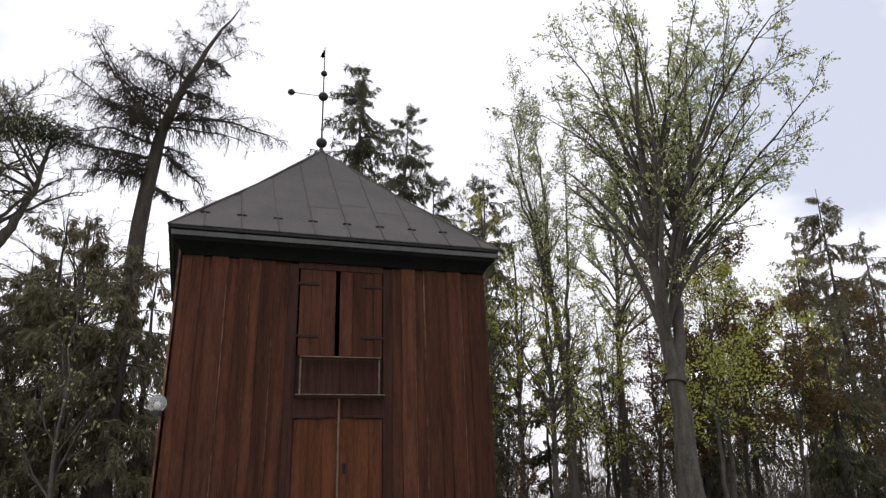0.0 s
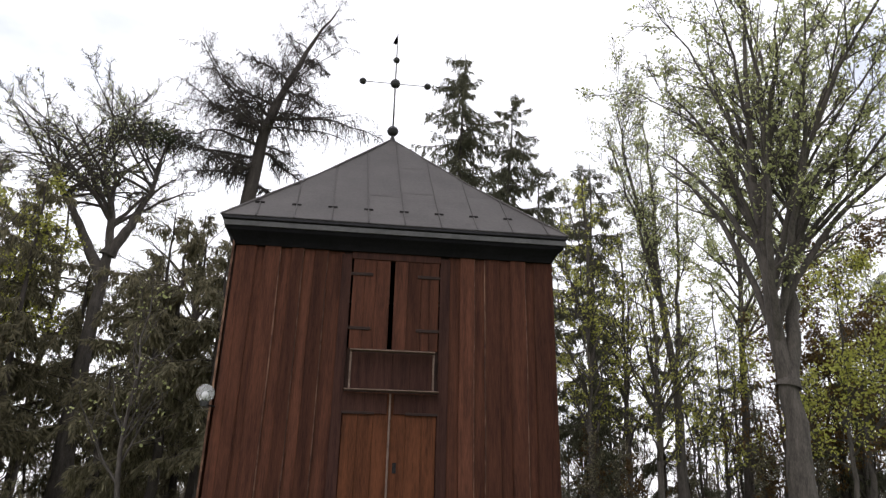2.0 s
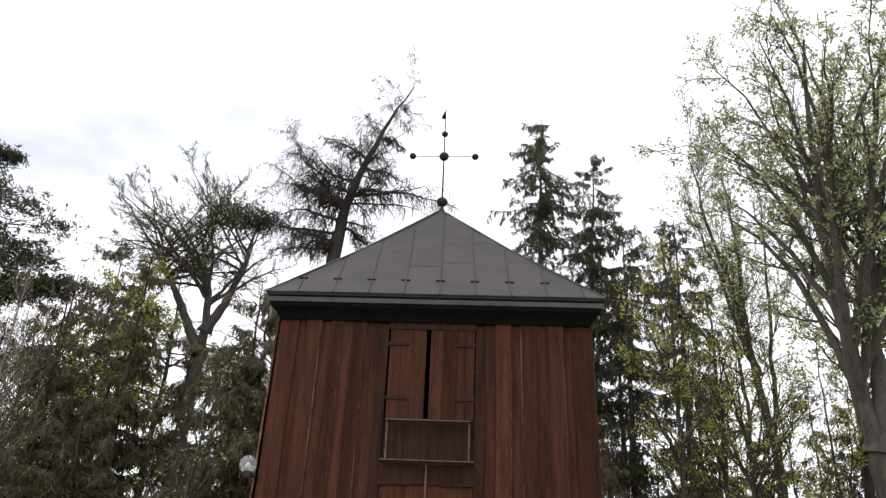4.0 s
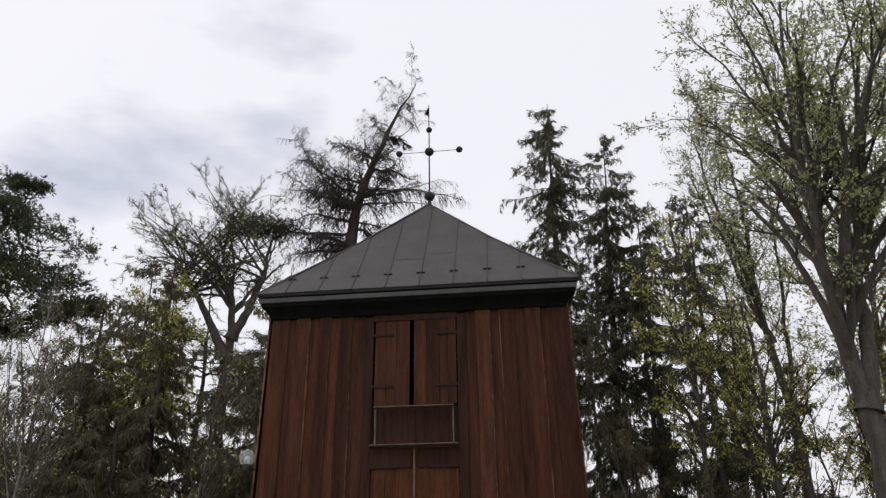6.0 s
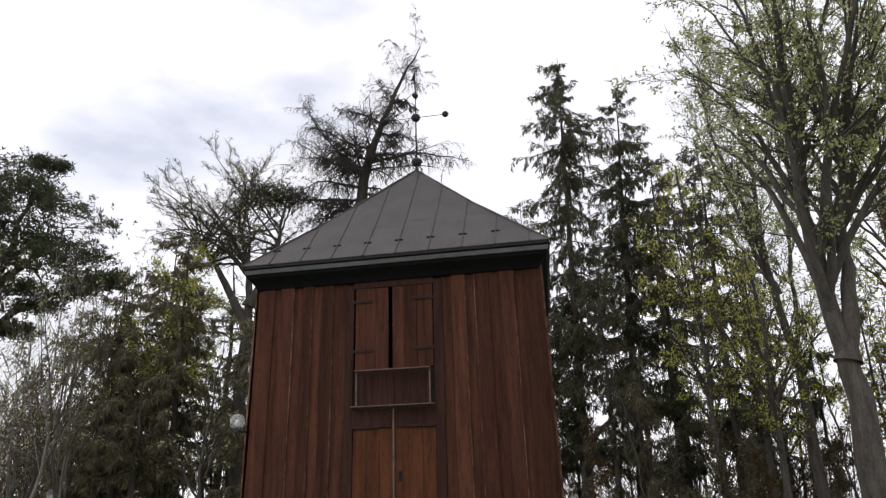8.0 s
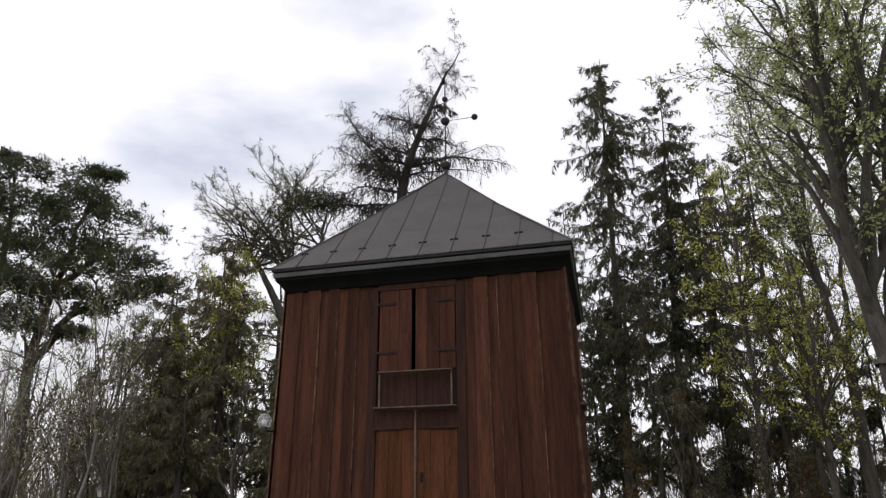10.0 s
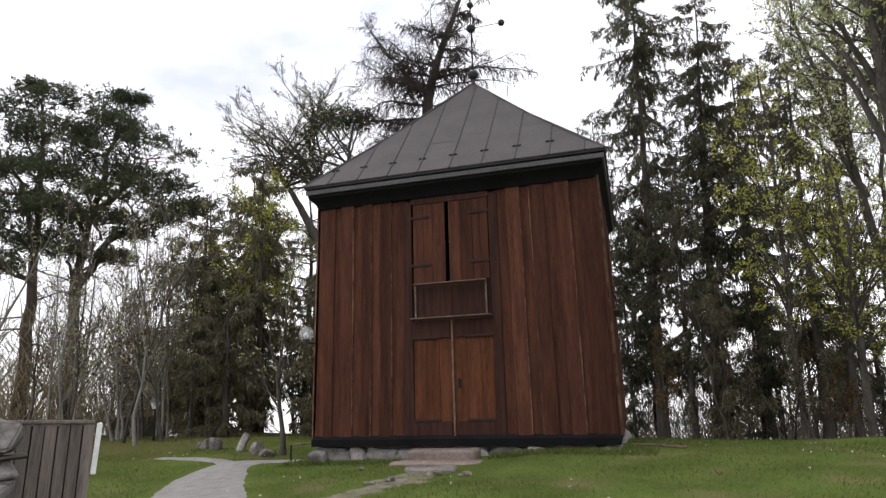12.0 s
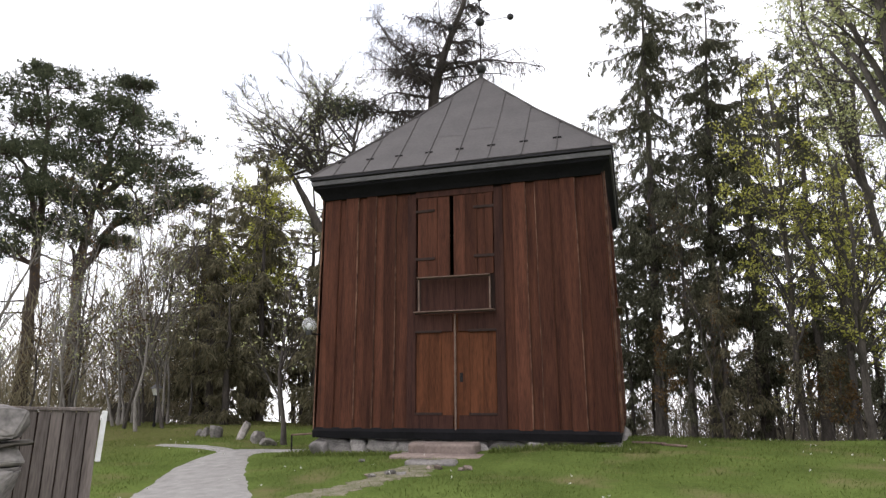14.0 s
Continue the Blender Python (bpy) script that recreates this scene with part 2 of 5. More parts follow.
def array_mesh(name, chunks):
    """A mesh from chunks of (vertices, quads)."""
    vs, qs, base = [], [], 0
    for v, q in chunks:
        vs.append(v.reshape(-1, 3))
        qs.append(q.reshape(-1, 4) + base)
        base += len(vs[-1])
    v, q = np.concatenate(vs).astype(np.float32), np.concatenate(qs).astype(np.int32)
    me = bpy.data.meshes.new(name)
    me.vertices.add(len(v))
    me.vertices.foreach_set("co", v.ravel())
    me.loops.add(q.size)
    me.loops.foreach_set("vertex_index", q.ravel())
    me.polygons.add(len(q))
    me.polygons.foreach_set("loop_start", np.arange(0, q.size, 4, dtype=np.int32))
    me.update(calc_edges=True)
    return me


def box(sx, sy, sz, bevel=0.0, m=None, bm=None):
    bm = bm or bmesh.new()
    r = bmesh.ops.create_cube(bm, size=1, matrix=(m or Matrix()) @ Matrix.Diagonal((sx, sy, sz, 1)))
    if bevel:
        es = list({e for v in r["verts"] for e in v.link_edges})
        bmesh.ops.bevel(bm, geom=es, offset=bevel, segments=1, affect="EDGES")
    return bm


def rod(a, b, r0, r1=None, sides=10, bm=None):
    bm = bm or bmesh.new()
    a, b = Vector(a), Vector(b)
    m = Matrix.Translation((a + b) / 2) @ (b - a).to_track_quat("Z", "Y").to_matrix().to_4x4()
    bmesh.ops.create_cone(bm, cap_ends=True, segments=sides, radius1=r0, radius2=r0 if r1 is None else r1, depth=(b - a).length, matrix=m)
    return bm


def ball(r, c=(0, 0, 0), squash=1.0, bm=None, u=18, v=12):
    bm = bm or bmesh.new()
    bmesh.ops.create_uvsphere(bm, u_segments=u, v_segments=v, radius=r, matrix=Matrix.Translation(c) @ Matrix.Diagonal((1, 1, squash, 1)))
    return bm


def rock(sx, sy, sz, seed, rough=0.22, sub=2):
    """An uneven stone, flat below."""
    bm = bmesh.new()
    bmesh.ops.create_icosphere(bm, subdivisions=sub, radius=0.5)
    for v in bm.verts:
        c = v.co * 2
        c = Vector([math.copysign(abs(a) ** 0.6, a) for a in c]) * 0.5
        at = v.co * 2.3 + Vector((seed * 3.7, seed * 1.3, 0))
        k = 1 + rough * (noise.noise(at) + 0.45 * noise.noise(at * 2.7))
        v.co = Vector((c.x * sx * k, c.y * sy * k, c.z * sz * k))
    return bm


def hewn(sx, sy, sz, seed, n=22):
    """An angular broken stone: flat facets with weatherworn edges and a pitted skin."""
    r = np.random.default_rng(seed)
    bm = bmesh.new()
    for p in r.normal(size=(n, 3)):
        p = p / np.max(np.abs(p)) * r.uniform(0.82, 1.0)
        bm.verts.new((p[0] * sx / 2, p[1] * sy / 2, p[2] * sz / 2))
    hull = bmesh.ops.convex_hull(bm, input=bm.verts)
    loose = list({g for k in ("geom_interior", "geom_unused") for g in hull[k] if isinstance(g, bmesh.types.BMVert)})
    bmesh.ops.delete(bm, geom=loose, context="VERTS")
    bmesh.ops.dissolve_limit(bm, angle_limit=radians(14), verts=bm.verts, edges=bm.edges)
    bmesh.ops.bevel(bm, geom=bm.edges[:], offset=0.05 * min(sx, sy, sz), segments=2, affect="EDGES")
    bmesh.ops.triangulate(bm, faces=bm.faces[:])
    bmesh.ops.subdivide_edges(bm, edges=bm.edges[:], cuts=2, use_grid_fill=True)
    for v in bm.verts:
        v.co += Vector([noise.noise(v.co * 9 + Vector((seed, k * 3.1, 1))) for k in range(3)]) * 0.018 * (sx + sz)
    return bm


# ---- ground ----
def smooth_step(a, b, x):
    t = np.clip((x - a) / (b - a), 0, 1)
    return t * t * (3 - 2 * t)


def ground_z(x, y):
    x, y = np.asarray(x, float), np.asarray(y, float)
    front = -0.20 - 0.030 * np.clip(-y, 0, 14) - 0.10 * smooth_step(1.2, -3.5, x) + 0.07 * smooth_step(0.6, 2.0, x)
    right = smooth_step(-2.0, 3.0, x)
    drop = (0.085 * np.clip(y - 2.0, 0, 5) + 0.105 * np.clip(y - 7.0, 0, 900)) * right + (0.02 * np.clip(y - 5, 0, 5) + 0.095 * np.clip(y - 10.0, 0, 900)) * (1 - right)
    bumps = 0.035 * np.sin(x * 0.9 + 1.3 * np.sin(y * 0.5)) * np.sin(y * 0.8 + 0.4) + 0.015 * np.sin(2.3 * x + 1.9 * y)
    near_tower = smooth_step(5.5, 3.2, np.hypot(x, y - 2.6))
    return front - drop + bumps * (1 - 0.7 * near_tower) + 0.05 * right * near_tower


def gz(x, y):
    return float(ground_z(x, y))


def axis_steps(lo, hi, fine_lo, fine_hi, step):
    fine = np.arange(fine_lo, fine_hi + step / 2, step)
    out = [fine_hi + step * (1.22 ** k - 1) / 0.22 * 1.22 for k in range(1, 40)]
    inn = [fine_lo - step * (1.22 ** k - 1) / 0.22 * 1.22 for k in range(1, 40)]
    return np.array([lo] + sorted(a for a in inn if a > lo * 0.8) + list(fine) + [a for a in out if a < hi * 0.8] + [hi])


gx, gy = axis_steps(-900, 900, -16, 14, 0.25), axis_steps(-900, 900, -14, 16, 0.25)
GX, GY = np.meshgrid(gx, gy, indexing="ij")
gv = np.stack([GX, GY, ground_z(GX, GY)], -1)
gi = np.arange(GX.size).reshape(GX.shape)
ground = link("ground", array_mesh("ground", [(gv, np.stack([gi[:-1, :-1], gi[1:, :-1], gi[1:, 1:], gi[:-1, 1:]], -1))]), LAWN, smooth=True)
tagged(ground, "green spring lawn sloping gently up to the tower", "lawn", kind="structure")


def ribbon(name, line, lift, mat, label, seed, category, ragged=0.10):
    """A path on the ground along (x, y, width) points, with ragged edges."""
    pts = np.array(line, float)
    t = np.linspace(0, len(pts) - 1, 90)
    P = np.stack([np.interp(t, np.arange(len(pts)), pts[:, k]) for k in range(3)], -1)
    for _ in range(8):
        P[1:-1] = (P[:-2] + 2 * P[1:-1] + P[2:]) / 4
    d = np.gradient(P[:, :2], axis=0)
    d /= np.linalg.norm(d, axis=1, keepdims=True)
    nrm = np.stack([-d[:, 1], d[:, 0]], -1)
    rr = np.random.default_rng(seed)
    cols = np.linspace(-0.5, 0.5, 7)
    edge = 1 + ragged * np.convolve(rr.normal(size=94), np.ones(5) / 5, "valid")[:90, None] * np.abs(cols)[None] * 2 + rr.normal(size=(90, 7)) * 0.02 * (np.abs(cols) > 0.45)[None]
    xy = P[:, None, :2] + nrm[:, None] * (P[:, 2:3] * cols[None] * edge)[..., None]
    z = ground_z(xy[..., 0], xy[..., 1]) + lift - 0.05 * (np.abs(cols) > 0.49)[None]
    v = np.concatenate([xy, z[..., None]], -1)
    i = np.arange(v.shape[0] * 7).reshape(-1, 7)
    ob = link(name, array_mesh(name, [(v, np.stack([i[:-1, :-1], i[:-1, 1:], i[1:, 1:], i[1:, :-1]], -1))]), mat, smooth=True)
    return tagged(ob, label, category, kind="structure")


ribbon("path", [(0.9, -10.2, 1.6), (0.1, -7.6, 1.6), (-1.3, -5.4, 1.7), (-2.5, -3.8, 1.8), (-3.55, -2.1, 1.6), (-4.05, -1.1, 1.25), (-4.2, -0.35, 1.0), (-3.9, 0.15, 0.6), (-3.3, 0.3, 0.45), (-2.9, 0.45, 0.4)], 0.02, GRAVEL, "pale grey gravel path winding through the grass", 3, "path")
ribbon("path_branch", [(-4.1, -0.5, 0.5), (-4.7, -0.05, 0.45), (-5.5, 0.3, 0.4), (-6.8, 0.7, 0.35)], 0.015, GRAVEL, "narrow gravel branch of the path", 4, "path")
ribbon("trail", [(-0.75, -4.3, 0.25), (-0.5, -3.9, 0.8), (-0.25, -3.4, 1.0), (0.0, -2.8, 0.75), (0.1, -2.0, 0.8), (0.0, -1.0, 1.0)], 0.010, EARTH, "patchy bare earth trail leading to the tower step", 5, "trail", 0.9)


# ---- the tower ----
XC, YC, HALF = 0.06, 2.67, 2.74
SKEW = -0.043  # the side walls do not stand quite square to the front
rng = np.random.default_rng(11)
tower = empty("bell_tower", Matrix(), "dark red-brown boarded bell tower with grey pyramid roof", "tower")
SWING = -math.degrees(math.atan(SKEW))
WALLS = [("front", pose(XC, 0, 0, -1.0)), ("right", pose(XC + HALF + SKEW * YC, YC, 0, 0, 0, 90 + SWING) @ pose(0, 0, 0, -1.0)),
         ("back", pose(XC + 2 * SKEW * YC, 2 * YC, 0, 0, 0, 180) @ pose(0, 0, 0, -1.0)), ("left", pose(XC - HALF + SKEW * YC, YC, 0, 0, 0, -90 + SWING) @ pose(0, 0, 0, -1.0))]


def plain_board(w, h, t, seed, pale_side):
    """An upright plank with wavy edges and chamfers; the last argument picks the edge (-1, 1) coloured paler, or 0."""
    r = np.random.default_rng(seed)
    bm = bmesh.new()
    c, rings = 0.012, []
    for k in range(8):
        z = h * k / 7
        a, b = -w / 2 + r.normal() * 0.004, w / 2 + r.normal() * 0.004
        f = -t + r.normal() * 0.0015
        rings.append([bm.verts.new(p) for p in ((a, 0, z), (a, f + c, z), (a + c * 1.3, f, z), (b - c * 1.3, f, z), (b, f + c, z), (b, 0, z))])
    for k in range(7):
        for i in range(5):
            fc = bm.faces.new((rings[k][i], rings[k][i + 1], rings[k + 1][i + 1], rings[k + 1][i]))
            if (pale_side == -1 and i in (0, 1)) or (pale_side == 1 and i in (3, 4)):
                fc.material_index = 1
    bm.faces.new(rings[0][::-1])
    bm.faces.new(rings[-1])
    bmesh.ops.recalc_face_normals(bm, faces=bm.faces)
    me = bpy.data.meshes.new("board")
    bm.to_mesh(me)
    bm.free()
    me.materials.append(BOARD)
    me.materials.append(PALE_EDGE)
    return me


BOARDS = {}


def board_mesh(w, h, t, pale_side, v):
    key = (round(w / 0.02), round(h / 0.02), round(t / 0.005), pale_side, v)
    if key not in BOARDS:
        BOARDS[key] = plain_board(w, h, t, hash(key) % 9999, pale_side)
    return BOARDS[key]


def cladding(wall, spans, z0, h):
    """Vertical planks, every other one lapping over its neighbours."""
    for a, b in spans:
        x, over = a, False
        while x < b - 0.03:
            w = min(float(rng.uniform(0.16, 0.25)), b - x)
            if b - x - w < 0.1:
                w = b - x
            pale_side = int(rng.choice([-1, -1, 0, 1, 1, 1] if over else [0]))
            me = board_mesh(w + (0.03 if over else 0.0), h, 0.036 if over else 0.026, pale_side, int(rng.integers(3)))
            lean = -math.degrees(math.atan((x + w / 2) * 0.022 / 4.5)) * 1.0
            link("board", me, None, wall, pose(x + w / 2, -0.052 if over else -0.028, z0, rng.normal() * 0.12, lean, 0) @ Matrix.Diagonal((1, 1, 1, 1)))
            x, over = x + w, not over


wall_obs = {}
for side, m in WALLS:
    bm = bmesh.new()
    if side == "front":
        for x0, x1, z0, z1 in ((-HALF + 0.02, -0.78, 0, 4.72), (0.76, HALF - 0.02, 0, 4.72), (-0.78, 0.76, 4.40, 4.72), (-0.78, 0.76, 2.10, 2.90)):
            box(x1 - x0, 0.12, z1 - z0, 0, Matrix.Translation(((x0 + x1) / 2, 0.036, (z0 + z1) / 2)), bm)
    else:
        box(2 * HALF - 0.30, 0.12, 4.72, 0, Matrix.Translation((0, 0.036, 2.36)), bm)
    wall_obs[side] = part("wall", bm, CORE, tower, "wall of dark red-brown vertical planks", m)
cladding(wall_obs["front"], [(-HALF, -0.92), (0.91, HALF)], 0.13, 4.5)
for side in ("right", "left", "back"):
    cladding(wall_obs[side], [(-HALF + 0.03, HALF - 0.03)], 0.13, 4.5)
# smooth dark jamb planks and the header over the shutters
for x in (-0.842, 0.832):
    part("jamb", box(0.17, 0.055, 4.35, 0.008), DARKBOARD, wall_obs["front"], "dark smooth jamb plank", pose(x, -0.052, 2.30))
part("header", box(1.52, 0.05, 0.26, 0.008), DARKBOARD, wall_obs["front"], "dark header plank", pose(-0.005, -0.05, 4.53))


def leaf(name, x0, x1, z0, z1, y, cuts, mat, label):
    """A door or shutter leaf: planks on a frame, with two iron strap hinges."""
    thing = part(name, box(x1 - x0 - 0.01, 0.03, z1 - z0 - 0.01, 0.004, Matrix.Translation(((x0 + x1) / 2, y + 0.03, (z0 + z1) / 2))), CORE, tower, label, WALLS[0][1] @ pose(-XC, 0, 0))
    edges = [x0] + [x0 + (x1 - x0) * c for c in cuts] + [x1]
    for a, b in zip(edges, edges[1:]):
        part("plank", box(b - a - 0.003, 0.03, z1 - z0, 0.004), mat, thing, "", pose((a + b) / 2, y + 0.004 * rng.normal(), (z0 + z1) / 2))
    return thing


def strap(thing, x0, x1, y, z):
    part("strap_hinge", box(abs(x1 - x0), 0.018, 0.055, 0.006), HINGE, thing, "dark rusted strap hinge", pose((x0 + x1) / 2, y - 0.024, z, 0, rng.normal() * 0.6, 0))


# upper pair of shutters, standing a hand's width apart
sl = leaf("shutter", -0.665, -0.04, 2.885, 4.40, -0.045, (0.32, 0.62), BOARD, "weathered brown plank shutter, slightly ajar")
sr = leaf("shutter", 0.035, 0.79, 2.885, 4.40, -0.045, (0.3, 0.6, 0.80), BOARD, "weathered brown plank shutter, slightly ajar")
for z in (3.22, 4.14):
    strap(sl, -0.73, -0.33, -0.045, z)
    strap(sr, 0.42, 0.85, -0.045, z)
# breast boards between the ledges
apron = leaf("apron", -0.60, 0.72, 2.25, 2.83, -0.035, (0.25, 0.5, 0.72), DARKBOARD, "short plank apron between two ledges")
for z, a, b, d in ((2.85, -0.635, 0.74, 0.12), (2.222, -0.69, 0.81, 0.15)):
    part("ledge", box(b - a, d, 0.022, 0.005, Matrix.Translation(((a + b) / 2, -0.05 - d / 2, z))), LATH, tower, "thin pale weathered ledge board")
for x in (-0.615, 0.725):
    part("lath", box(0.03, 0.03, 0.59, 0.006, Matrix.Translation((x, -0.085, 2.535))), LATH, tower, "pale upright lath")
# double door
dl = leaf("door_leaf", -0.69, 0.045, 0.12, 2.19, -0.035, (0.33, 0.66), DOORWOOD, "closed red-brown plank door leaf")
dr = leaf("door_leaf", 0.055, 0.80, 0.12, 2.19, -0.035, (0.35, 0.68), DOORWOOD, "closed red-brown plank door leaf")
for d, a, b in ((dl, -0.69, -0.02), (dr, 0.14, 0.80)):
    for z0, z1 in ((0.13, 0.40), (1.86, 2.18)):
        part("rail", box(b - a + 0.05, 0.03, z1 - z0, 0.006), DARKBOARD, d, "darker cross rail", pose((a + b) / 2, -0.062, (z0 + z1) / 2))
    for z in (0.42, 1.87):
        part("strap_hinge", box(0.52, 0.018, 0.045, 0.006), HINGE, d, "dark rusted strap hinge", pose(a + 0.24 if d is dl else b - 0.24, -0.08, z))
part("cover_strip", box(0.032, 0.035, 2.06, 0.008), LATH, dl, "pale strip over the joint of the doors", pose(0.052, -0.075, 1.15))
part("lock_plate", box(0.06, 0.012, 0.16, 0.004), IRON, dr, "black iron lock plate", pose(0.16, -0.06, 1.05))
# a shuttered opening on the east side
side_shutter = part("shutter", box(1.2, 0.06, 1.45, 0.01), BOARD, tower, "closed dark plank shutter", WALLS[1][1] @ pose(-0.1, -0.09, 3.1))
for x in (-0.4, 0.4):
    part("strap_hinge", box(0.4, 0.03, 0.05, 0.006), HINGE, side_shutter, "dark rusted strap hinge", pose(x, -0.04, -0.4))
part("side_ledge", box(1.4, 0.16, 0.03, 0.006), LATH, tower, "thin pale weathered ledge board", WALLS[1][1] @ pose(-0.1, -0.12, 2.36))


def square_ring(name, profile, mat, parent, label, cx=XC, cy=YC, ex=0.0):
    """A moulding that runs round the tower: profile of (half width, height)."""
    bm = bmesh.new()
    rings = []
    for o, z in profile:
        rings.append([bm.verts.new((cx + sx * (o + ex) + SKEW * (cy + sy * o), cy + sy * o, z)) for sx, sy in ((-1, -1), (1, -1), (1, 1), (-1, 1))])
    for a, b in zip(rings, rings[1:] + rings[:1]):
        for i in range(4):
            bm.faces.new((a[i], a[(i + 1) % 4], b[(i + 1) % 4], b[i]))
    bmesh.ops.recalc_face_normals(bm, faces=bm.faces)
    return part(name, bm, mat, parent, label)


square_ring("sill_board", [(2.66, -0.01), (2.785, -0.01), (2.79, 0.11), (2.745, 0.17), (2.66, 0.18)], PITCH_BLACK, tower, "black tarred sill board with drip slope")
EAVE, RISE_FROM, APEX = 2.915, 4.955, 7.985
cove = [(2.60, 4.52), (2.705, 4.525), (2.72, 4.56), (2.75, 4.61), (2.80, 4.67), (2.86, 4.73), (2.87, 4.79), (2.60, 4.79)]
square_ring("cornice", cove, PITCH_BLACK, tower, "black coved cornice under the eaves", ex=-0.01)
square_ring("fascia", [(2.70, 4.795), (2.895, 4.795), (2.905, 4.875), (2.87, 4.885), (2.70, 4.885)], FASCIA, tower, "grey painted fascia strip", ex=-0.01)
square_ring("drip_edge", [(2.70, 4.89), (2.885, 4.89), (2.925, 4.905), (2.925, 4.95), (2.70, 4.95)], BLACK, tower, "dark drip edge of the roof", ex=-0.01)

RX = 0.05


def roof_point(u, s, side, lift=0.0):
    """u: along the eave, s: 0 at the eave to 1 at the top."""
    z = RISE_FROM + (APEX - RISE_FROM) * (0.90 * s + 0.10 * s * s) + lift
    out = (EAVE + 0.02) * (1 - s) + lift * 0.7
    x, y = ((u, -out), (out, u), (-u, out), (-out, -u))[side]
    return (RX + x + SKEW * (YC + y), YC + y, z)


bm = bmesh.new()
rows = []
for s in np.linspace(0, 1, 9):
    e = (EAVE + 0.02) * (1 - s)
    rows.append([bm.verts.new(roof_point(u, s, k, -0.008)) for k in range(4) for u in (-e,)])
for a, b in zip(rows, rows[1:]):
    for i in range(4):
        bm.faces.new((a[i], a[(i + 1) % 4], b[(i + 1) % 4], b[i]))
bm.faces.new(rows[0][::-1])
bmesh.ops.remove_doubles(bm, verts=bm.verts, dist=1e-4)
bmesh.ops.recalc_face_normals(bm, faces=bm.faces)
roof = part("roof", bm, FELT, tower, "grey-brown sheet pyramid roof with raised seams")
PITCH = 0.62
for side in range(4):
    cols = np.arange(-5, 6) * PITCH + 0.10
    for ci, (u0, u1) in enumerate(zip(cols, cols[1:])):
        st = [0, 0.30 + 0.05 * (ci % 2), 0.58 + 0.06 * (ci % 2), 1.0]
        for s0, s1 in zip(st, st[1:]):
            bm = bmesh.new()
            grid, lift = [], 0.004 + 0.003 * float(rng.random())
            for s in np.linspace(s0 + 0.001, s1 - 0.0015, 5):
                e = max((EAVE + 0.02) * (1 - s), 0)
                a, b = max(u0 + 0.006, -e), min(u1 - 0.006, e)
                if a > b:
                    break
                grid.append([bm.verts.new(roof_point(a + (b - a) * f, s, side, lift)) for f in (0, 0.5, 1)])
            for p, q in zip(grid, grid[1:]):
                for i in range(2):
                    bm.faces.new((p[i], p[i + 1], q[i + 1], q[i]))
            if len(grid) > 1:
                part("sheet", bm, FELT, roof)
            else:
                bm.free()
    for u in cols:
        top = 1 - abs(u) / EAVE
        if top > 0.06:
            bm = bmesh.new()
            ring = []
            for s in np.linspace(0.0, top - 0.01, 7):
                ring.append([bm.verts.new(roof_point(u + d, s, side, h)) for d, h in ((-0.013, 0), (-0.007, 0.02), (0.007, 0.02), (0.013, 0))])
            for p, q in zip(ring, ring[1:]):
                for i in range(3):
                    bm.faces.new((p[i], p[i + 1], q[i + 1], q[i]))
            part("seam", bm, FELT, roof)
        if top > 0.16:
            bm = bmesh.new()
            for h, d in ((0.002, 0), (0.024, 0.008)):
                for k in (-1, 1):
                    bm.verts.new(roof_point(u + 0.08 * k, 0.13 + d, side, h))
            bm.verts.ensure_lookup_table()
            v = bm.verts
            f = bm.faces.new((v[0], v[1], v[3], v[2]))
            bmesh.ops.solidify(bm, geom=[f], thickness=0.012)
            part("snow_hook", bm, IRON, roof, "small dark snow guard")
for side in range(4):
    bm = bmesh.new()
    a, b = Vector(roof_point(-(EAVE + 0.02), 0, side, 0.0)), Vector(roof_point(0, 0.985, side, 0.01))
    mid = Vector(roof_point(-(EAVE + 0.02) * 0.5, 0.5, side, 0.0))
    rod(a, mid, 0.022, 0.022, 6, bm)
    rod(mid, b, 0.022, 0.022, 6, bm)
    part("hip_cap", bm, FELT, roof)

FX = -0.045
cross = part("finial_cross", rod((FX, YC, 7.9), (FX, YC, 10.72), 0.022, 0.010, 10), IRON, tower, "slender iron cross with sheet-metal balls")
part("arm", rod((FX - 0.74, YC, 9.385), (FX + 0.74, YC, 9.385), 0.008, 0.008, 8), IRON, cross)
part("foot", rod((FX, YC, 7.9), (FX, YC, 8.08), 0.075, 0.03, 14), BALL, cross)
for x, z, r in ((0, 8.18, 0.125), (0, 9.385, 0.112), (0, 10.0, 0.075), (-0.74, 9.385, 0.08), (0.74, 9.385, 0.08)):
    b = part("ball", ball(r, (FX + x, YC, z), 0.95), BALL, cross, "dark grey sheet-metal ball", None, True)
    part("band", rod((FX + x, YC, z - 0.008), (FX + x, YC, z + 0.008), r * 1.03, r * 1.03, 18), IRON, b)
bm = bmesh.new()
vs = [bm.verts.new((FX + a, YC, z)) for a, z in ((0, 10.62), (-0.02, 10.66), (-0.115, 10.42), (-0.07, 10.45), (-0.05, 10.40), (0, 10.46))]
f = bm.faces.new(vs)
bmesh.ops.solidify(bm, geom=[f], thickness=0.008)
part("vane", bm, FASCIA, cross, "small sheet-metal pennant")

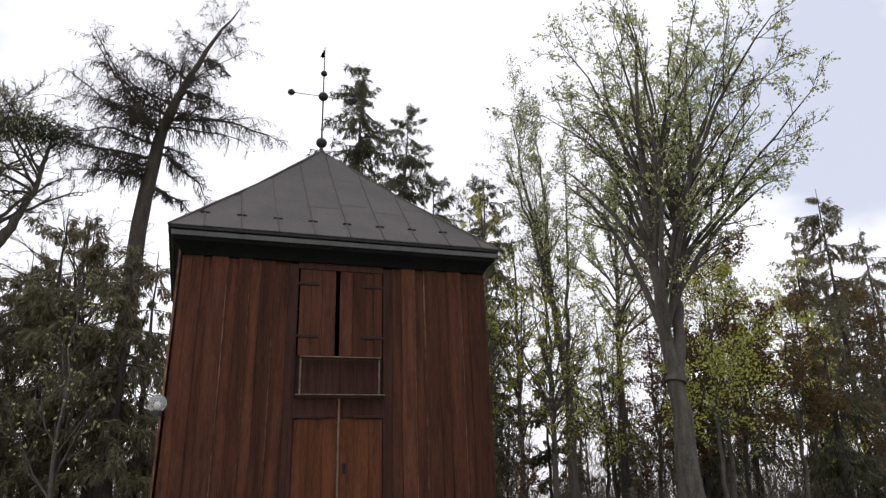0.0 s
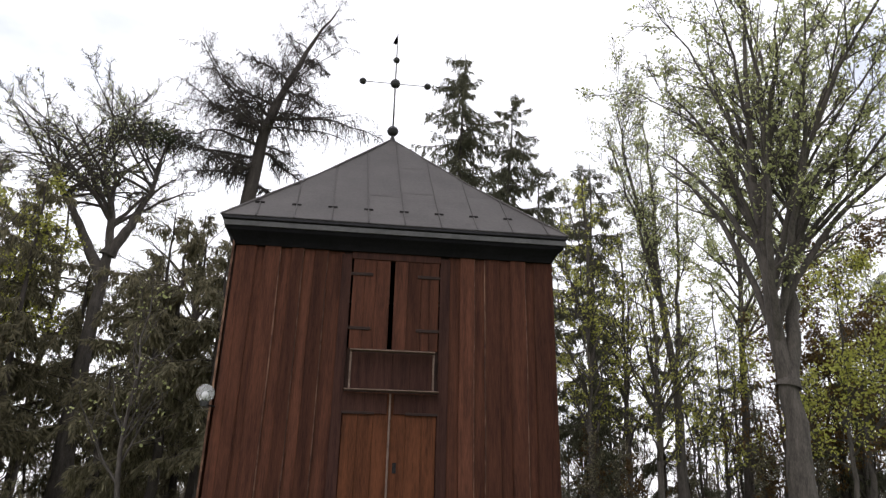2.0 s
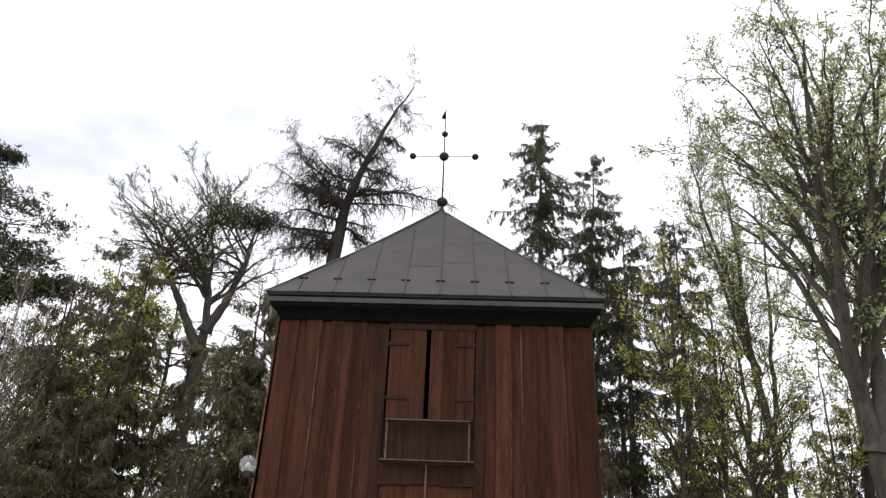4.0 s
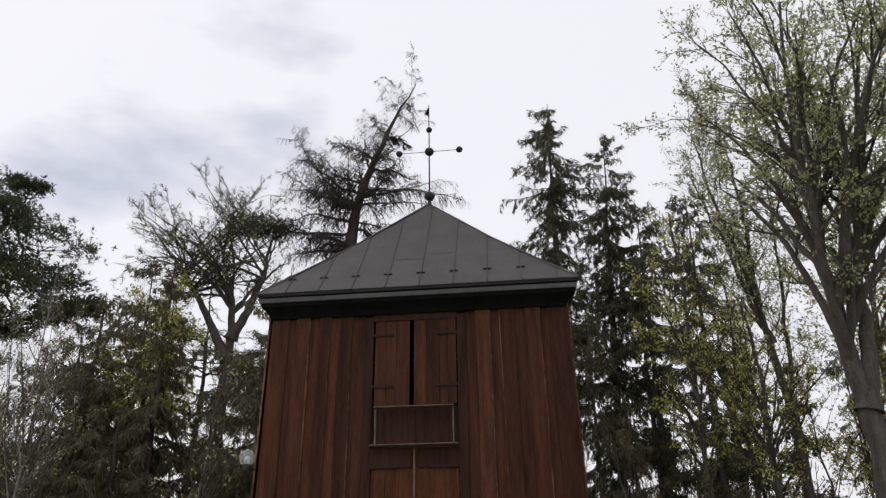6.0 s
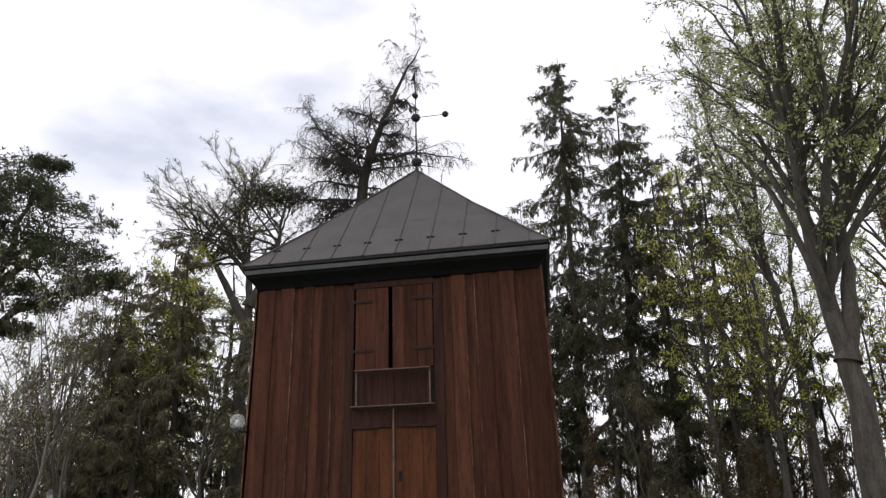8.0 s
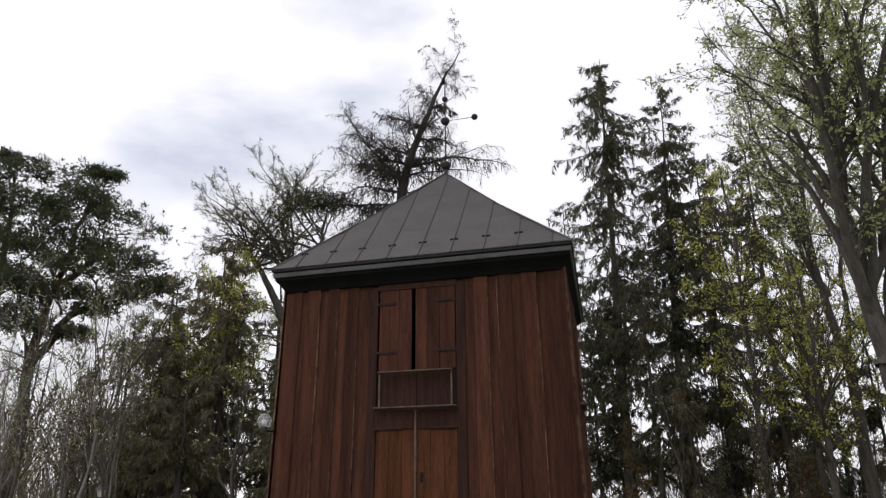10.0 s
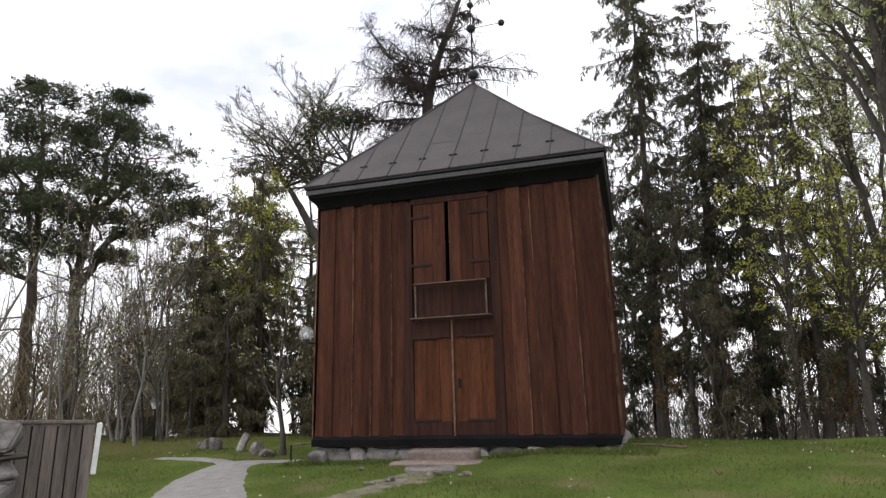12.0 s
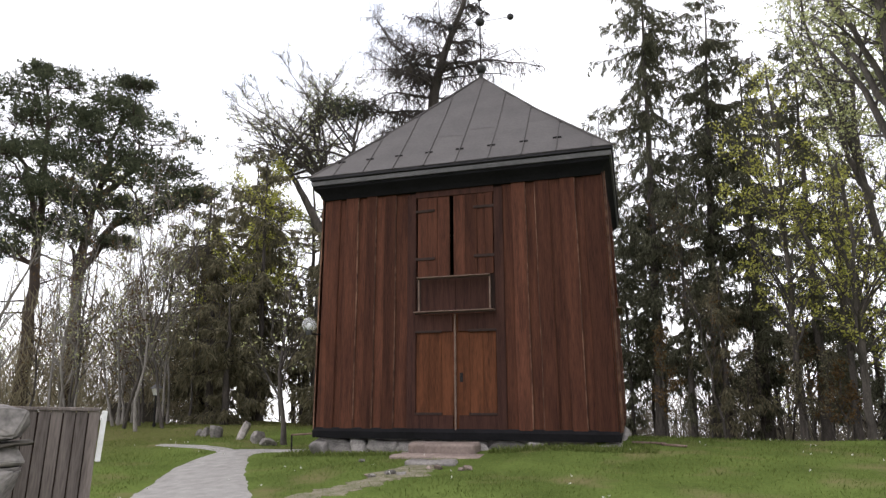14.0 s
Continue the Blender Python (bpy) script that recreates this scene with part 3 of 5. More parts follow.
# footing of field stones
footing = part("footing", box(2 * HALF - 0.6, 2 * YC - 0.3, 0.6, 0, Matrix.Translation((XC + SKEW * YC, YC, -0.32))), STONE, tower, "low footing of grey field stones")
ROCKS = []
for k in range(8):
    bmk = rock(1, 1, 1, k, 0.42, 3)
    mek = bpy.data.meshes.new("stone")
    bmk.to_mesh(mek)
    bmk.free()
    mek.materials.append(STONE)
    ROCKS.append(mek)
for side, m in WALLS:
    x = -HALF + 0.02
    while x < HALF - 0.25:
        w = float(rng.uniform(0.25, 0.85))
        hgt = float(rng.uniform(0.26, 0.46))
        link("stone", ROCKS[int(rng.integers(8))], None, footing, m @ pose(x + w / 2, 0.06 + rng.normal() * 0.03, -0.04 - hgt / 2, rng.normal() * 3, rng.normal() * 5, rng.normal() * 5) @ Matrix.Diagonal((w, 0.30, hgt, 1)), True)
        x += w * 0.93

# stone steps before the door
def slab(name, cx, cy, cz, sx, sy, sz, seed, turn, mat, label):
    bm = box(sx, sy, sz, 0.03)
    bmesh.ops.subdivide_edges(bm, edges=bm.edges[:], cuts=4, use_grid_fill=True)
    for v in bm.verts:
        v.co += Vector((noise.noise(v.co * 3 + Vector((seed, 0, 0))), noise.noise(v.co * 3 + Vector((0, seed, 5))), noise.noise(v.co * 4 + Vector((3, 1, seed))))) * 0.022
    return tagged(part(name, bm, mat, None, "", pose(cx, cy, cz, 0, 0, turn), True), label, "step")


slab("step_stone", -0.06, -0.36, -0.145, 1.16, 0.42, 0.22, 3, 1, REDSTONE, "reddish rough stone step below the door")
slab("step_stone", -0.05, -0.76, -0.25, 1.54, 0.50, 0.12, 7, -2, REDSTONE, "broad flat reddish stone slab before the step")
slab("step_stone", 0.14, -1.62, -0.25, 0.76, 0.36, 0.14, 9, 4, STONE, "small grey stone slab in the trail")

for k in range(9):
    x, y, w = -0.1 + 0.55 * float(rng.normal()), -1.3 - 1.9 * float(rng.random()), float(rng.uniform(0.07, 0.2))
    tagged(part("field_stone", hewn(w, w * 0.8, w * 0.5, 60 + k, 14), STONE if k % 2 else REDSTONE, None, "", pose(x, y, gz(x, y) + 0.02, 0, 0, 40 * k)), "small flat stone half sunk in the bare earth", "stone", "stones before the steps")

# globe lamp on the corner of the tower
lamp = empty("wall_lamp", pose(-2.75, -0.29, 2.06), "clear milky glass globe lamp on the tower corner", "lamp")
part("globe", ball(0.135, (0, 0, 0), 1, None, 24, 16), GLOBE, lamp, "milky glass globe", None, True)
part("socket", rod((0, 0, -0.19), (0, 0, -0.10), 0.055, 0.07, 14), BALL, lamp, "dark metal socket")
part("bulb", ball(0.045, (0, 0, -0.03), 1.3), WHITE, lamp, "white bulb", None, True)
part("bracket", rod((0.0, 0.0, -0.17), (0.10, 0.27, -0.17), 0.016, 0.016, 8), IRON, lamp, "dark iron bracket")


# ---- trees ----
UP = np.array([0.0, 0.0, 1.0])


def unit(v):
    return v / np.maximum(np.linalg.norm(v, axis=-1, keepdims=True), 1e-9)


def across(d):
    a = np.cross(d, np.where(np.abs(d[..., 2:3]) < 0.9, UP, np.array([1.0, 0, 0])))
    a = unit(a)
    return a, np.cross(d, a)


def tubes(P, R, sides):
    """Tapered round stems along many polylines at once."""
    N, K = P.shape[:2]
    a, b = across(unit(P[:, -1] - P[:, 0]))
    ang = np.arange(sides) * 2 * np.pi / sides
    off = a[:, None, None] * np.cos(ang)[None, None, :, None] + b[:, None, None] * np.sin(ang)[None, None, :, None]
    V = P[:, :, None] + off * R[:, :, None, None]
    i = np.arange(N * K * sides).reshape(N, K, sides)
    j = np.roll(i, -1, axis=2)
    return V, np.stack([i[:, :-1], j[:, :-1], j[:, 1:], i[:, 1:]], -1)


def along(P, u):
    """Place, direction and step index at the share u of each polyline."""
    K = P.shape[1]
    f = np.clip(u, 0, 0.999) * (K - 1)
    k = f.astype(int)
    n = np.arange(len(P))
    a, b = P[n, k], P[n, k + 1]
    return a + (b - a) * (f - k)[:, None], unit(b - a), f


def sprout(r, P, R, count, u0, u1, share, angle, lift=0.0, bend=0.0, wiggle=0.15, K=5, thin=0.5, tip=0.15, taper=0.6, flat=0.0, floor=0.004):
    """Side shoots: count on each stem between u0 and u1; share: length against the stem's; angle off the stem in degrees; bend: upward or drooping curve."""
    n = len(P)
    idx = np.repeat(np.arange(n), count)
    u = np.tile(np.linspace(u0, u1, count), n) + r.uniform(-0.5, 0.5, n * count) * (u1 - u0) / max(count, 1)
    u = np.clip(u, 0.02, 0.995)
    L = np.linalg.norm(np.diff(P, axis=1), axis=2).sum(1)[idx] * share * (1 - taper * (u - u0) / max(1 - u0, 0.05)) * r.uniform(0.65, 1.25, len(idx))
    p, t, f = along(P[idx], u)
    rad = np.array(R[idx, f.astype(int)]) * thin
    a, b = across(t)
    phi = r.uniform(0, 2 * np.pi, len(idx))
    side = a * np.cos(phi)[:, None] + b * np.sin(phi)[:, None]
    side[:, 2] *= 1 - flat
    side = unit(side)
    A = np.radians(angle + r.normal(size=len(idx)) * 10)
    d = unit(t * np.cos(A)[:, None] + side * np.sin(A)[:, None] + UP * lift)
    Q = [p]
    for k in range(K - 1):
        d = unit(d + UP * bend / (K - 1) + r.normal(size=d.shape) * wiggle)
        Q.append(Q[-1] + d * (L / (K - 1))[:, None])
    Q = np.stack(Q, 1)
    RR = np.maximum(rad[:, None] * (1 - (1 - tip) * np.linspace(0, 1, K)[None]), floor)
    return Q, RR


def scatter(r, P, n, u0=0.2, spread=0.05):
    L = np.linalg.norm(np.diff(P, axis=1), axis=2).sum(1)
    idx = r.choice(len(P), n, p=L / L.sum())
    p, t, _ = along(P[idx], r.uniform(u0, 1.0, n))
    return p + r.normal(size=p.shape) * spread, t


def blades(r, p, t, length, width, follow=0.5, hang=0.0):
    """Small leaves or needle sprays: a folded diamond each."""
    n = len(p)
    d = unit(t * follow + unit(r.normal(size=(n, 3))) - UP * hang)
    a, _ = across(d)
    b = np.cross(d, a)
    ph = r.uniform(0, 2 * np.pi, n)[:, None]
    w = a * np.cos(ph) + b * np.sin(ph)
    s = r.uniform(0.6, 1.3, n)[:, None]
    V = np.stack([p, p + d * length * s * 0.5 + w * width * s, p + d * length * s, p + d * length * s * 0.5 - w * width * s], 1)
    return V, np.arange(n * 4).reshape(n, 4)


def stem(points, K=14, wiggle=0.0, r=None):
    """A smooth polyline through a few points."""
    pts = np.array(points, float)
    t = np.linspace(0, len(pts) - 1, K)
    P = np.stack([np.interp(t, np.arange(len(pts)), pts[:, k]) for k in range(3)], -1)
    for _ in range(2):
        P[1:-1] = (P[:-2] + 2 * P[1:-1] + P[2:]) / 4
    if wiggle:
        P[1:-1] += r.normal(size=P[1:-1].shape) * wiggle
    return P[None]


def taper_r(P, r0, r1, power=0.8):
    K = P.shape[1]
    R = r0 + (r1 - r0) * np.linspace(0, 1, K) ** power
    R[0] *= 1.25
    return np.repeat(R[None], len(P), 0)


def tree(name, x, y, label, trunk, wood, crown, bark, green, group=""):
    """A tree from its trunk, branch and leaf chunks, which are given about its foot."""
    top = empty(name, pose(x, y, gz(x, y) - 0.05), label, "tree", group)
    link("trunk", array_mesh("trunk", trunk), bark, top, None, True)
    if wood:
        tagged(link("branchwork", array_mesh("branchwork", wood), bark, top), kind="stuff")
    if crown:
        tagged(link("crown", array_mesh("crown", crown), green, top), kind="stuff")
    return top


def curve3(a, b, c, K):
    """Many arcs at once from a by way of b to c."""
    t = np.linspace(0, 1, K)[None, :, None]
    return a[:, None] * (1 - t) ** 2 + 2 * b[:, None] * t * (1 - t) + c[:, None] * t ** 2


def broadleaf(name, x, y, seed, stems, r0, label, leaves=9000, size=0.05, bark=BARK, green=BUDS, n1=12, n2=7, n3=6, n4=5, u0=0.4, share=0.34, angle=38, lift=0.3, thin=0.33, up=0.35):
    """A spring tree with fine twigs and small young leaves; stems: trunk lines about its foot."""
    r = np.random.default_rng(seed)
    trunk, wood, tw = [], [], []
    for k, s in enumerate(stems):
        P = stem(s, 18, 0.035, r)
        R = taper_r(P, r0 * (1 if k == 0 else thin), 0.014, 0.7 if k == 0 else 0.9)
        trunk.append(tubes(P, R, 10 if k == 0 else 7))
        A, RA = sprout(r, P, R, n1, u0 if k == 0 else 0.12, 0.98, share, angle, lift, up, 0.09, 8, 0.42, 0.2, 0.5, 0.15)
        B, RB = sprout(r, A, RA, n2, 0.15, 0.98, 0.56, 40, 0.15, up * 0.7, 0.12, 5, 0.5, 0.25, 0.45, 0, 0.008)
        C, RC = sprout(r, B, RB, n3, 0.12, 0.98, 0.60, 44, 0.1, 0.2, 0.16, 3, 0.6, 0.4, 0.35, 0, 0.0062)
        D, RD = sprout(r, C, RC, n4, 0.15, 0.98, 0.62, 46, 0.1, 0.1, 0.16, 2, 0.7, 0.7, 0.3, 0, 0.0048)
        wood += [tubes(A, RA, 5), tubes(B, RB, 4), tubes(C, RC, 3), tubes(D, RD, 3)]
        tw.append(D)
    crown = []
    if leaves:
        T = np.concatenate(tw)
        p, t = scatter(r, T, leaves, 0.3, 0.09)
        crown.append(blades(r, p, t, size * 1.5, size * 0.5, 0.3, 0.3))
    return tree(name, x, y, label, trunk, wood, crown, bark, green)


def round_crowned(name, x, y, seed, stems, r0, centre, radii, limbs, label, leaves, size, bark=BARK, green=BUDS, n1=8, n2=6, n3=5, n4=3, fork=0.45, low=-0.35, clump=5):
    """A grown broadleaf: limbs fan out of the forked stems and arch to a rounded, uneven crown; leaves sit in small bunches."""
    r = np.random.default_rng(seed)
    lines = [stem(s, 18, 0.03, r) for s in stems]
    rads = [taper_r(P, r0 if k == 0 else r0 * 0.66, 0.03, 0.75) for k, P in enumerate(lines)]
    trunk = [tubes(P, R, 12) for P, R in zip(lines, rads)]
    k = np.arange(limbs) + 0.5
    dz = 1 - (1 - low) * k / limbs
    ph = k * 2.39996 + r.normal(size=limbs) * 0.35
    d = np.stack([np.cos(ph) * np.sqrt(1 - dz * dz), np.sin(ph) * np.sqrt(1 - dz * dz), dz], -1)
    goal = np.array(centre) + d * np.array(radii) * r.uniform(0.72, 1.0, limbs)[:, None]
    which = r.integers(len(lines), size=limbs)
    share = np.clip(fork + (1 - fork) * (0.5 + 0.5 * dz) * r.uniform(0.3, 0.9, limbs), fork, 0.95)
    foot, rad = np.zeros((limbs, 3)), np.zeros(limbs)
    for i in range(limbs):
        q, _, f = along(lines[which[i]], share[i:i + 1])
        foot[i], rad[i] = q[0], rads[which[i]][0, int(f[0])] * 0.55
    span = np.linalg.norm(goal - foot, axis=1)
    mid = foot + (goal - foot) * 0.45 + UP * (span * 0.16)[:, None] + r.normal(size=goal.shape) * (span * 0.06)[:, None]
    G = curve3(foot, mid, goal, 12)
    G[:, 1:] += np.cumsum(r.normal(size=(limbs, 11, 3)) * 0.03, axis=1)
    RG = np.maximum(np.clip(rad, 0.03, 0.10)[:, None] * np.linspace(1, 0.1, 12)[None] ** 0.8, 0.01)
    A, RA = sprout(r, G, RG, n1, 0.22, 0.99, 0.27, 40, 0.10, 0.12, 0.07, 6, 0.5, 0.2, 0.3, 0, 0.008)
    B, RB = sprout(r, A, RA, n2, 0.12, 0.98, 0.46, 40, 0.08, 0.12, 0.09, 4, 0.55, 0.25, 0.45, 0, 0.0068)
    C, RC = sprout(r, B, RB, n3, 0.12, 0.98, 0.52, 40, 0.1, 0.12, 0.12, 3, 0.6, 0.4, 0.35, 0, 0.0048)
    wood = [tubes(G, RG, 7), tubes(A, RA, 5), tubes(B, RB, 4), tubes(C, RC, 3)]
    T = C
    if n4:
        D, RD = sprout(r, C, RC, n4, 0.2, 0.98, 0.6, 44, 0.1, 0.1, 0.16, 2, 0.7, 0.7, 0.3, 0, 0.004)
        wood.append(tubes(D, RD, 3))
        T = np.concatenate([C[:, -2:], D])
    p, t = scatter(r, T, max(leaves // clump, 1), 0.35, 0.03)
    p, t = np.repeat(p, clump, 0) + r.normal(size=(len(p) * clump, 3)) * size * np.array([1.15, 1.15, 0.6]) * (0.5 + 0.10 * clump), np.repeat(t, clump, 0)
    return tree(name, x, y, label, trunk, wood, [blades(r, p, t, size * 1.4, size * 0.45, 0.3, 0.35)], bark, green)


def spruce(name, x, y, seed, h, r0, label, wide=2.0, bare=0.1, sprays=22000, green=SPRUCE, bark=DARKBARK, ragged=0.32, lean=0.0, taper_top=0.085, per_metre=7.0, spray=0.2, full=0.45):
    """A spruce: sagging boughs with upturned tips and curtains of hanging sprays."""
    r = np.random.default_rng(seed)
    P = stem([(0, 0, 0), (lean * 0.45, 0, h * 0.5), (lean, 0, h)], 20, 0.02, r)
    R = taper_r(P, r0, 0.012, 1.0)
    n = int(h * per_metre)
    u = np.sort(r.uniform(bare, 0.985, n))
    p, t, _ = along(np.repeat(P, n, 0), u)
    below = h * (1 - u)
    L = wide * (1 - np.exp(-below / (taper_top * h))) * np.minimum(1, full + (u - bare) * 1.6) * (1 + ragged * r.normal(size=n))
    L = np.clip(L, 0.12, wide * 1.4 * np.minimum(1, 0.2 + below / 3.5))
    ph = r.uniform(0, 2 * np.pi, n)
    d = unit(np.stack([np.cos(ph), np.sin(ph), 0.7 * np.exp(-below / 1.6) - 0.12 * (1 - u)], -1))
    K, Q = 7, [p]
    for k in range(K - 1):
        d = unit(d + UP * (-0.13 if k < 3 else 0.17) + r.normal(size=d.shape) * 0.05)
        Q.append(Q[-1] + d * (L / (K - 1))[:, None])
    A = np.stack(Q, 1)
    RA = np.maximum(0.013 * (L[:, None] / 1.5) * np.linspace(1.6, 0.3, K)[None], 0.004)
    B, RB = sprout(r, A, RA, 8, 0.12, 0.99, 0.34, 58, -0.35, -1.2, 0.10, 3, 0.6, 0.3, 0.4, 0.5)
    q1, t1 = scatter(r, B, int(sprays * 0.74), 0.0, 0.03)
    q2, t2 = scatter(r, A, int(sprays * 0.26), 0.08, 0.035)
    crown = [blades(r, np.concatenate([q1, q2]), np.concatenate([t1, t2]), spray * 1.1, 0.021, 0.9, 0.8)]
    return tree(name, x, y, label, [tubes(P, R, 10)], [tubes(A, RA, 3), tubes(B, RB, 3)], crown, bark, green)


def pine(name, x, y, seed, stems, r0, clouds, label, tufts=240, needles=10):
    """A Scots pine: crooked limbs that end in flat clouds of needle tufts; clouds: (x, y, z, reach) about its foot."""
    r = np.random.default_rng(seed)
    lines = [stem(s, 16, 0.05, r) for s in stems]
    rads = [taper_r(P, r0 * (1 if k == 0 else 0.6), 0.05) for k, P in enumerate(lines)]
    trunk = [tubes(P, R, 10) for P, R in zip(lines, rads)]
    wood, centres = [], []
    pts, prad = np.concatenate([P[0, 4:] for P in lines]), np.concatenate([R[0, 4:] for R in rads])
    for cx, cy, cz, reach in clouds:
        reach *= 1.2
        c = np.array([cx, cy, cz])
        cost = np.linalg.norm(pts - (c - UP * 1.1), axis=1) + 3.0 * np.maximum(pts[:, 2] - cz + 0.3, 0)
        i = int(np.argmin(cost))
        a = pts[i:i + 1]
        end = (c - UP * 0.15)[None]
        G = curve3(a, (a + end) / 2 + UP * 0.15 + r.normal(size=(1, 3)) * 0.3, end, 9)
        G[:, 1:-1] += r.normal(size=(1, 7, 3)) * 0.06
        RG = np.linspace(min(prad[i] * 0.6, 0.10), 0.02, 9)[None]
        # twigs that fan out flat under the cloud
        m = 16
        ph = r.uniform(0, 2 * np.pi, m)
        tip = end + np.stack([np.cos(ph), np.sin(ph), r.normal(size=m) * 0.12], -1) * (reach * r.uniform(0.5, 1.0, m))[:, None]
        s0 = G[0, r.integers(5, 9, m)]
        F = curve3(s0, (s0 + tip) / 2 + UP * 0.08, tip, 5)
        RF = np.repeat(np.linspace(0.02, 0.007, 5)[None], m, 0)
        wood += [tubes(G, RG, 6), tubes(F, RF, 4)]
        # sub-clouds: a cloud is made of several humps with gaps between
        humps = end + np.stack([r.normal(size=5), r.normal(size=5), np.abs(r.normal(size=5)) * 0.28], -1) * reach * 0.48
        w = r.integers(5, size=tufts)
        off = r.normal(size=(tufts, 3)) * np.array([0.27, 0.27, 0.13]) * reach
        centres.append(humps[w] + off)
    T = np.concatenate(centres)
    p = np.repeat(T, needles, 0)
    d = unit(r.normal(size=p.shape) + UP * 0.55)
    crown = [blades(r, p + d * 0.02, d, 0.18, 0.023, 2.2)]
    A, RA = sprout(r, lines[0], rads[0], 10, 0.22, 0.6, 0.12, 75, -0.1, -0.3, 0.16, 6, 0.2, 0.3, 0.2)
    B, RB = sprout(r, A, RA, 6, 0.2, 0.98, 0.4, 50, -0.1, -0.3, 0.2, 3, 0.6, 0.4, 0.3)
    wood += [tubes(A, RA, 4), tubes(B, RB, 3)]
    return tree(name, x, y, label, trunk, wood, crown, PINEBARK, PINE)


def larch(name, x, y, seed, line, r0, label):
    """A bare leaning larch with long level boughs and hanging twigs."""
    r = np.random.default_rng(seed)
    P = stem(line, 22, 0.03, r)
    R = taper_r(P, r0, 0.02, 1.1)
    A, RA = sprout(r, P, R, 28, 0.46, 0.985, 0.15, 72, 0.08, 0.12, 0.15, 8, 0.22, 0.2, 0.5, 0.3)
    big = []
    for u, dx, dy, dz, sag in LARCH_BOUGHS:
        q, _, f = along(P, np.array([u]))
        t = np.linspace(0, 1, 9)[:, None]
        big.append(q + t * np.array([dx, dy, dz]) + UP * (sag * np.sin(t * np.pi)) + r.normal(size=(9, 3)) * 0.06 * (t > 0))
    G = np.stack(big)
    RG = np.repeat(np.linspace(0.065, 0.012, 9)[None], len(G), 0)
    wood = [tubes(A, RA, 6), tubes(G, RG, 6)]
    B1, RB1 = sprout(r, A, RA, 10, 0.12, 0.98, 0.36, 58, -0.05, -0.15, 0.18, 5, 0.5, 0.25, 0.4, 0.2, 0.0055)
    B2, RB2 = sprout(r, G, RG, 36, 0.08, 0.99, 0.28, 60, 0.05, -0.2, 0.18, 5, 0.4, 0.25, 0.5, 0.2, 0.0055)
    B, RB = np.concatenate([B1, B2]), np.concatenate([RB1, RB2])
    C, RC = sprout(r, B, RB, 15, 0.06, 0.99, 0.5, 50, -0.5, -1.2, 0.2, 3, 0.7, 0.5, 0.2, 0, 0.0042)
    wood += [tubes(B, RB, 3), tubes(C, RC, 3)]
    p, t = scatter(r, C, 7000, 0.05, 0.012)
    crown = [blades(r, p, t, 0.06, 0.018, 0.2, 0.2)]
    thing = tree(name, x, y, label, [tubes(P, R, 10)], wood, crown, DARKBARK, LARCHBUD)
    # a flat dark tuft of needles at the end of the long level bough
    c = G[3, 8] + r.normal(size=(3600, 3)) * np.array([0.75, 0.6, 0.17]) + UP * 0.12
    tagged(link("tuft", array_mesh("tuft", [blades(r, c, np.repeat(UP[None], len(c), 0), 0.17, 0.018, 0.4)]), PINE, thing), "dense dark green tuft of needles", kind="stuff")
    return thing


LARCH_BOUGHS = [(0.55, 4.2, -0.6, -0.6, 0.35), (0.50, -3.1, 0.4, 1.4, 0.25), (0.51, -2.4, -0.8, 3.2, -0.5), (0.43, -3.9, 0.2, 0.5, -0.15), (0.44, 2.0, 0.5, -1.6, 0.3),
                (0.60, -2.6, 0.4, 1.7, -0.2), (0.70, -1.9, -0.4, 0.9, 0.1), (0.66, 1.6, 0.3, -0.5, 0.25), (0.46, -2.9, -0.9, -0.2, 0.3), (0.52, 1.8, -1.2, 0.6, 0.2), (0.78, 1.1, 0.2, -0.3, 0.2), (0.53, -3.6, 0.8, 2.2, -0.3), (0.56, -2.9, -0.4, 2.9, -0.6), (0.36, -2.6, 0.3, 0.2, 0.2), (0.38, -1.8, -0.8, -0.6, 0.2), (0.35, 1.5, 0.5, -0.8, 0.2), (0.40, -3.4, 0.6, 1.2, -0.2)]
larch("larch_tree", -5.35, 12.9, 5, [(0, 0, 0), (0.3, 0, 6), (0.5, 0.1, 11.6), (0.75, 0.0, 13.6), (1.35, 0.2, 15.6), (2.1, 0.4, 17.8), (3.15, 0.6, 19.9)], 0.36, "bare leaning larch with hanging twigs behind the tower")

# tall spruces behind the tower: x, y, height, trunk radius, reach of the boughs, sprays, lean
for k, (x, y, h, r0, w, sp, ln) in enumerate(((3.3, 17.6, 22.0, 0.27, 1.7, 50000, 0.5), (5.5, 18.9, 20.8, 0.25, 1.5, 40000, 1.0), (8.75, 15.2, 15.2, 0.2, 1.6, 21000, 0.3), (1.3, 20.5, 16.0, 0.2, 1.9, 20000, 0), (7.6, 21.0, 16.0, 0.2, 1.9, 15000, 0), (10.9, 20.5, 12.5, 0.18, 1.6, 10000, 0), (7.3, 18.0, 16.6, 0.2, 1.7, 22000, 0.2), (4.5, 15.6, 10.5, 0.14, 1.4, 12000, 0))):
    spruce("spruce_tree", x, y, 21 + k, h, r0, "tall dark green spruce with ragged hanging boughs", w, 0.15, sp, bark=BARK, ragged=0.3, lean=ln, taper_top=0.065, per_metre=9.0 if k < 2 else 6.0, full=0.7)
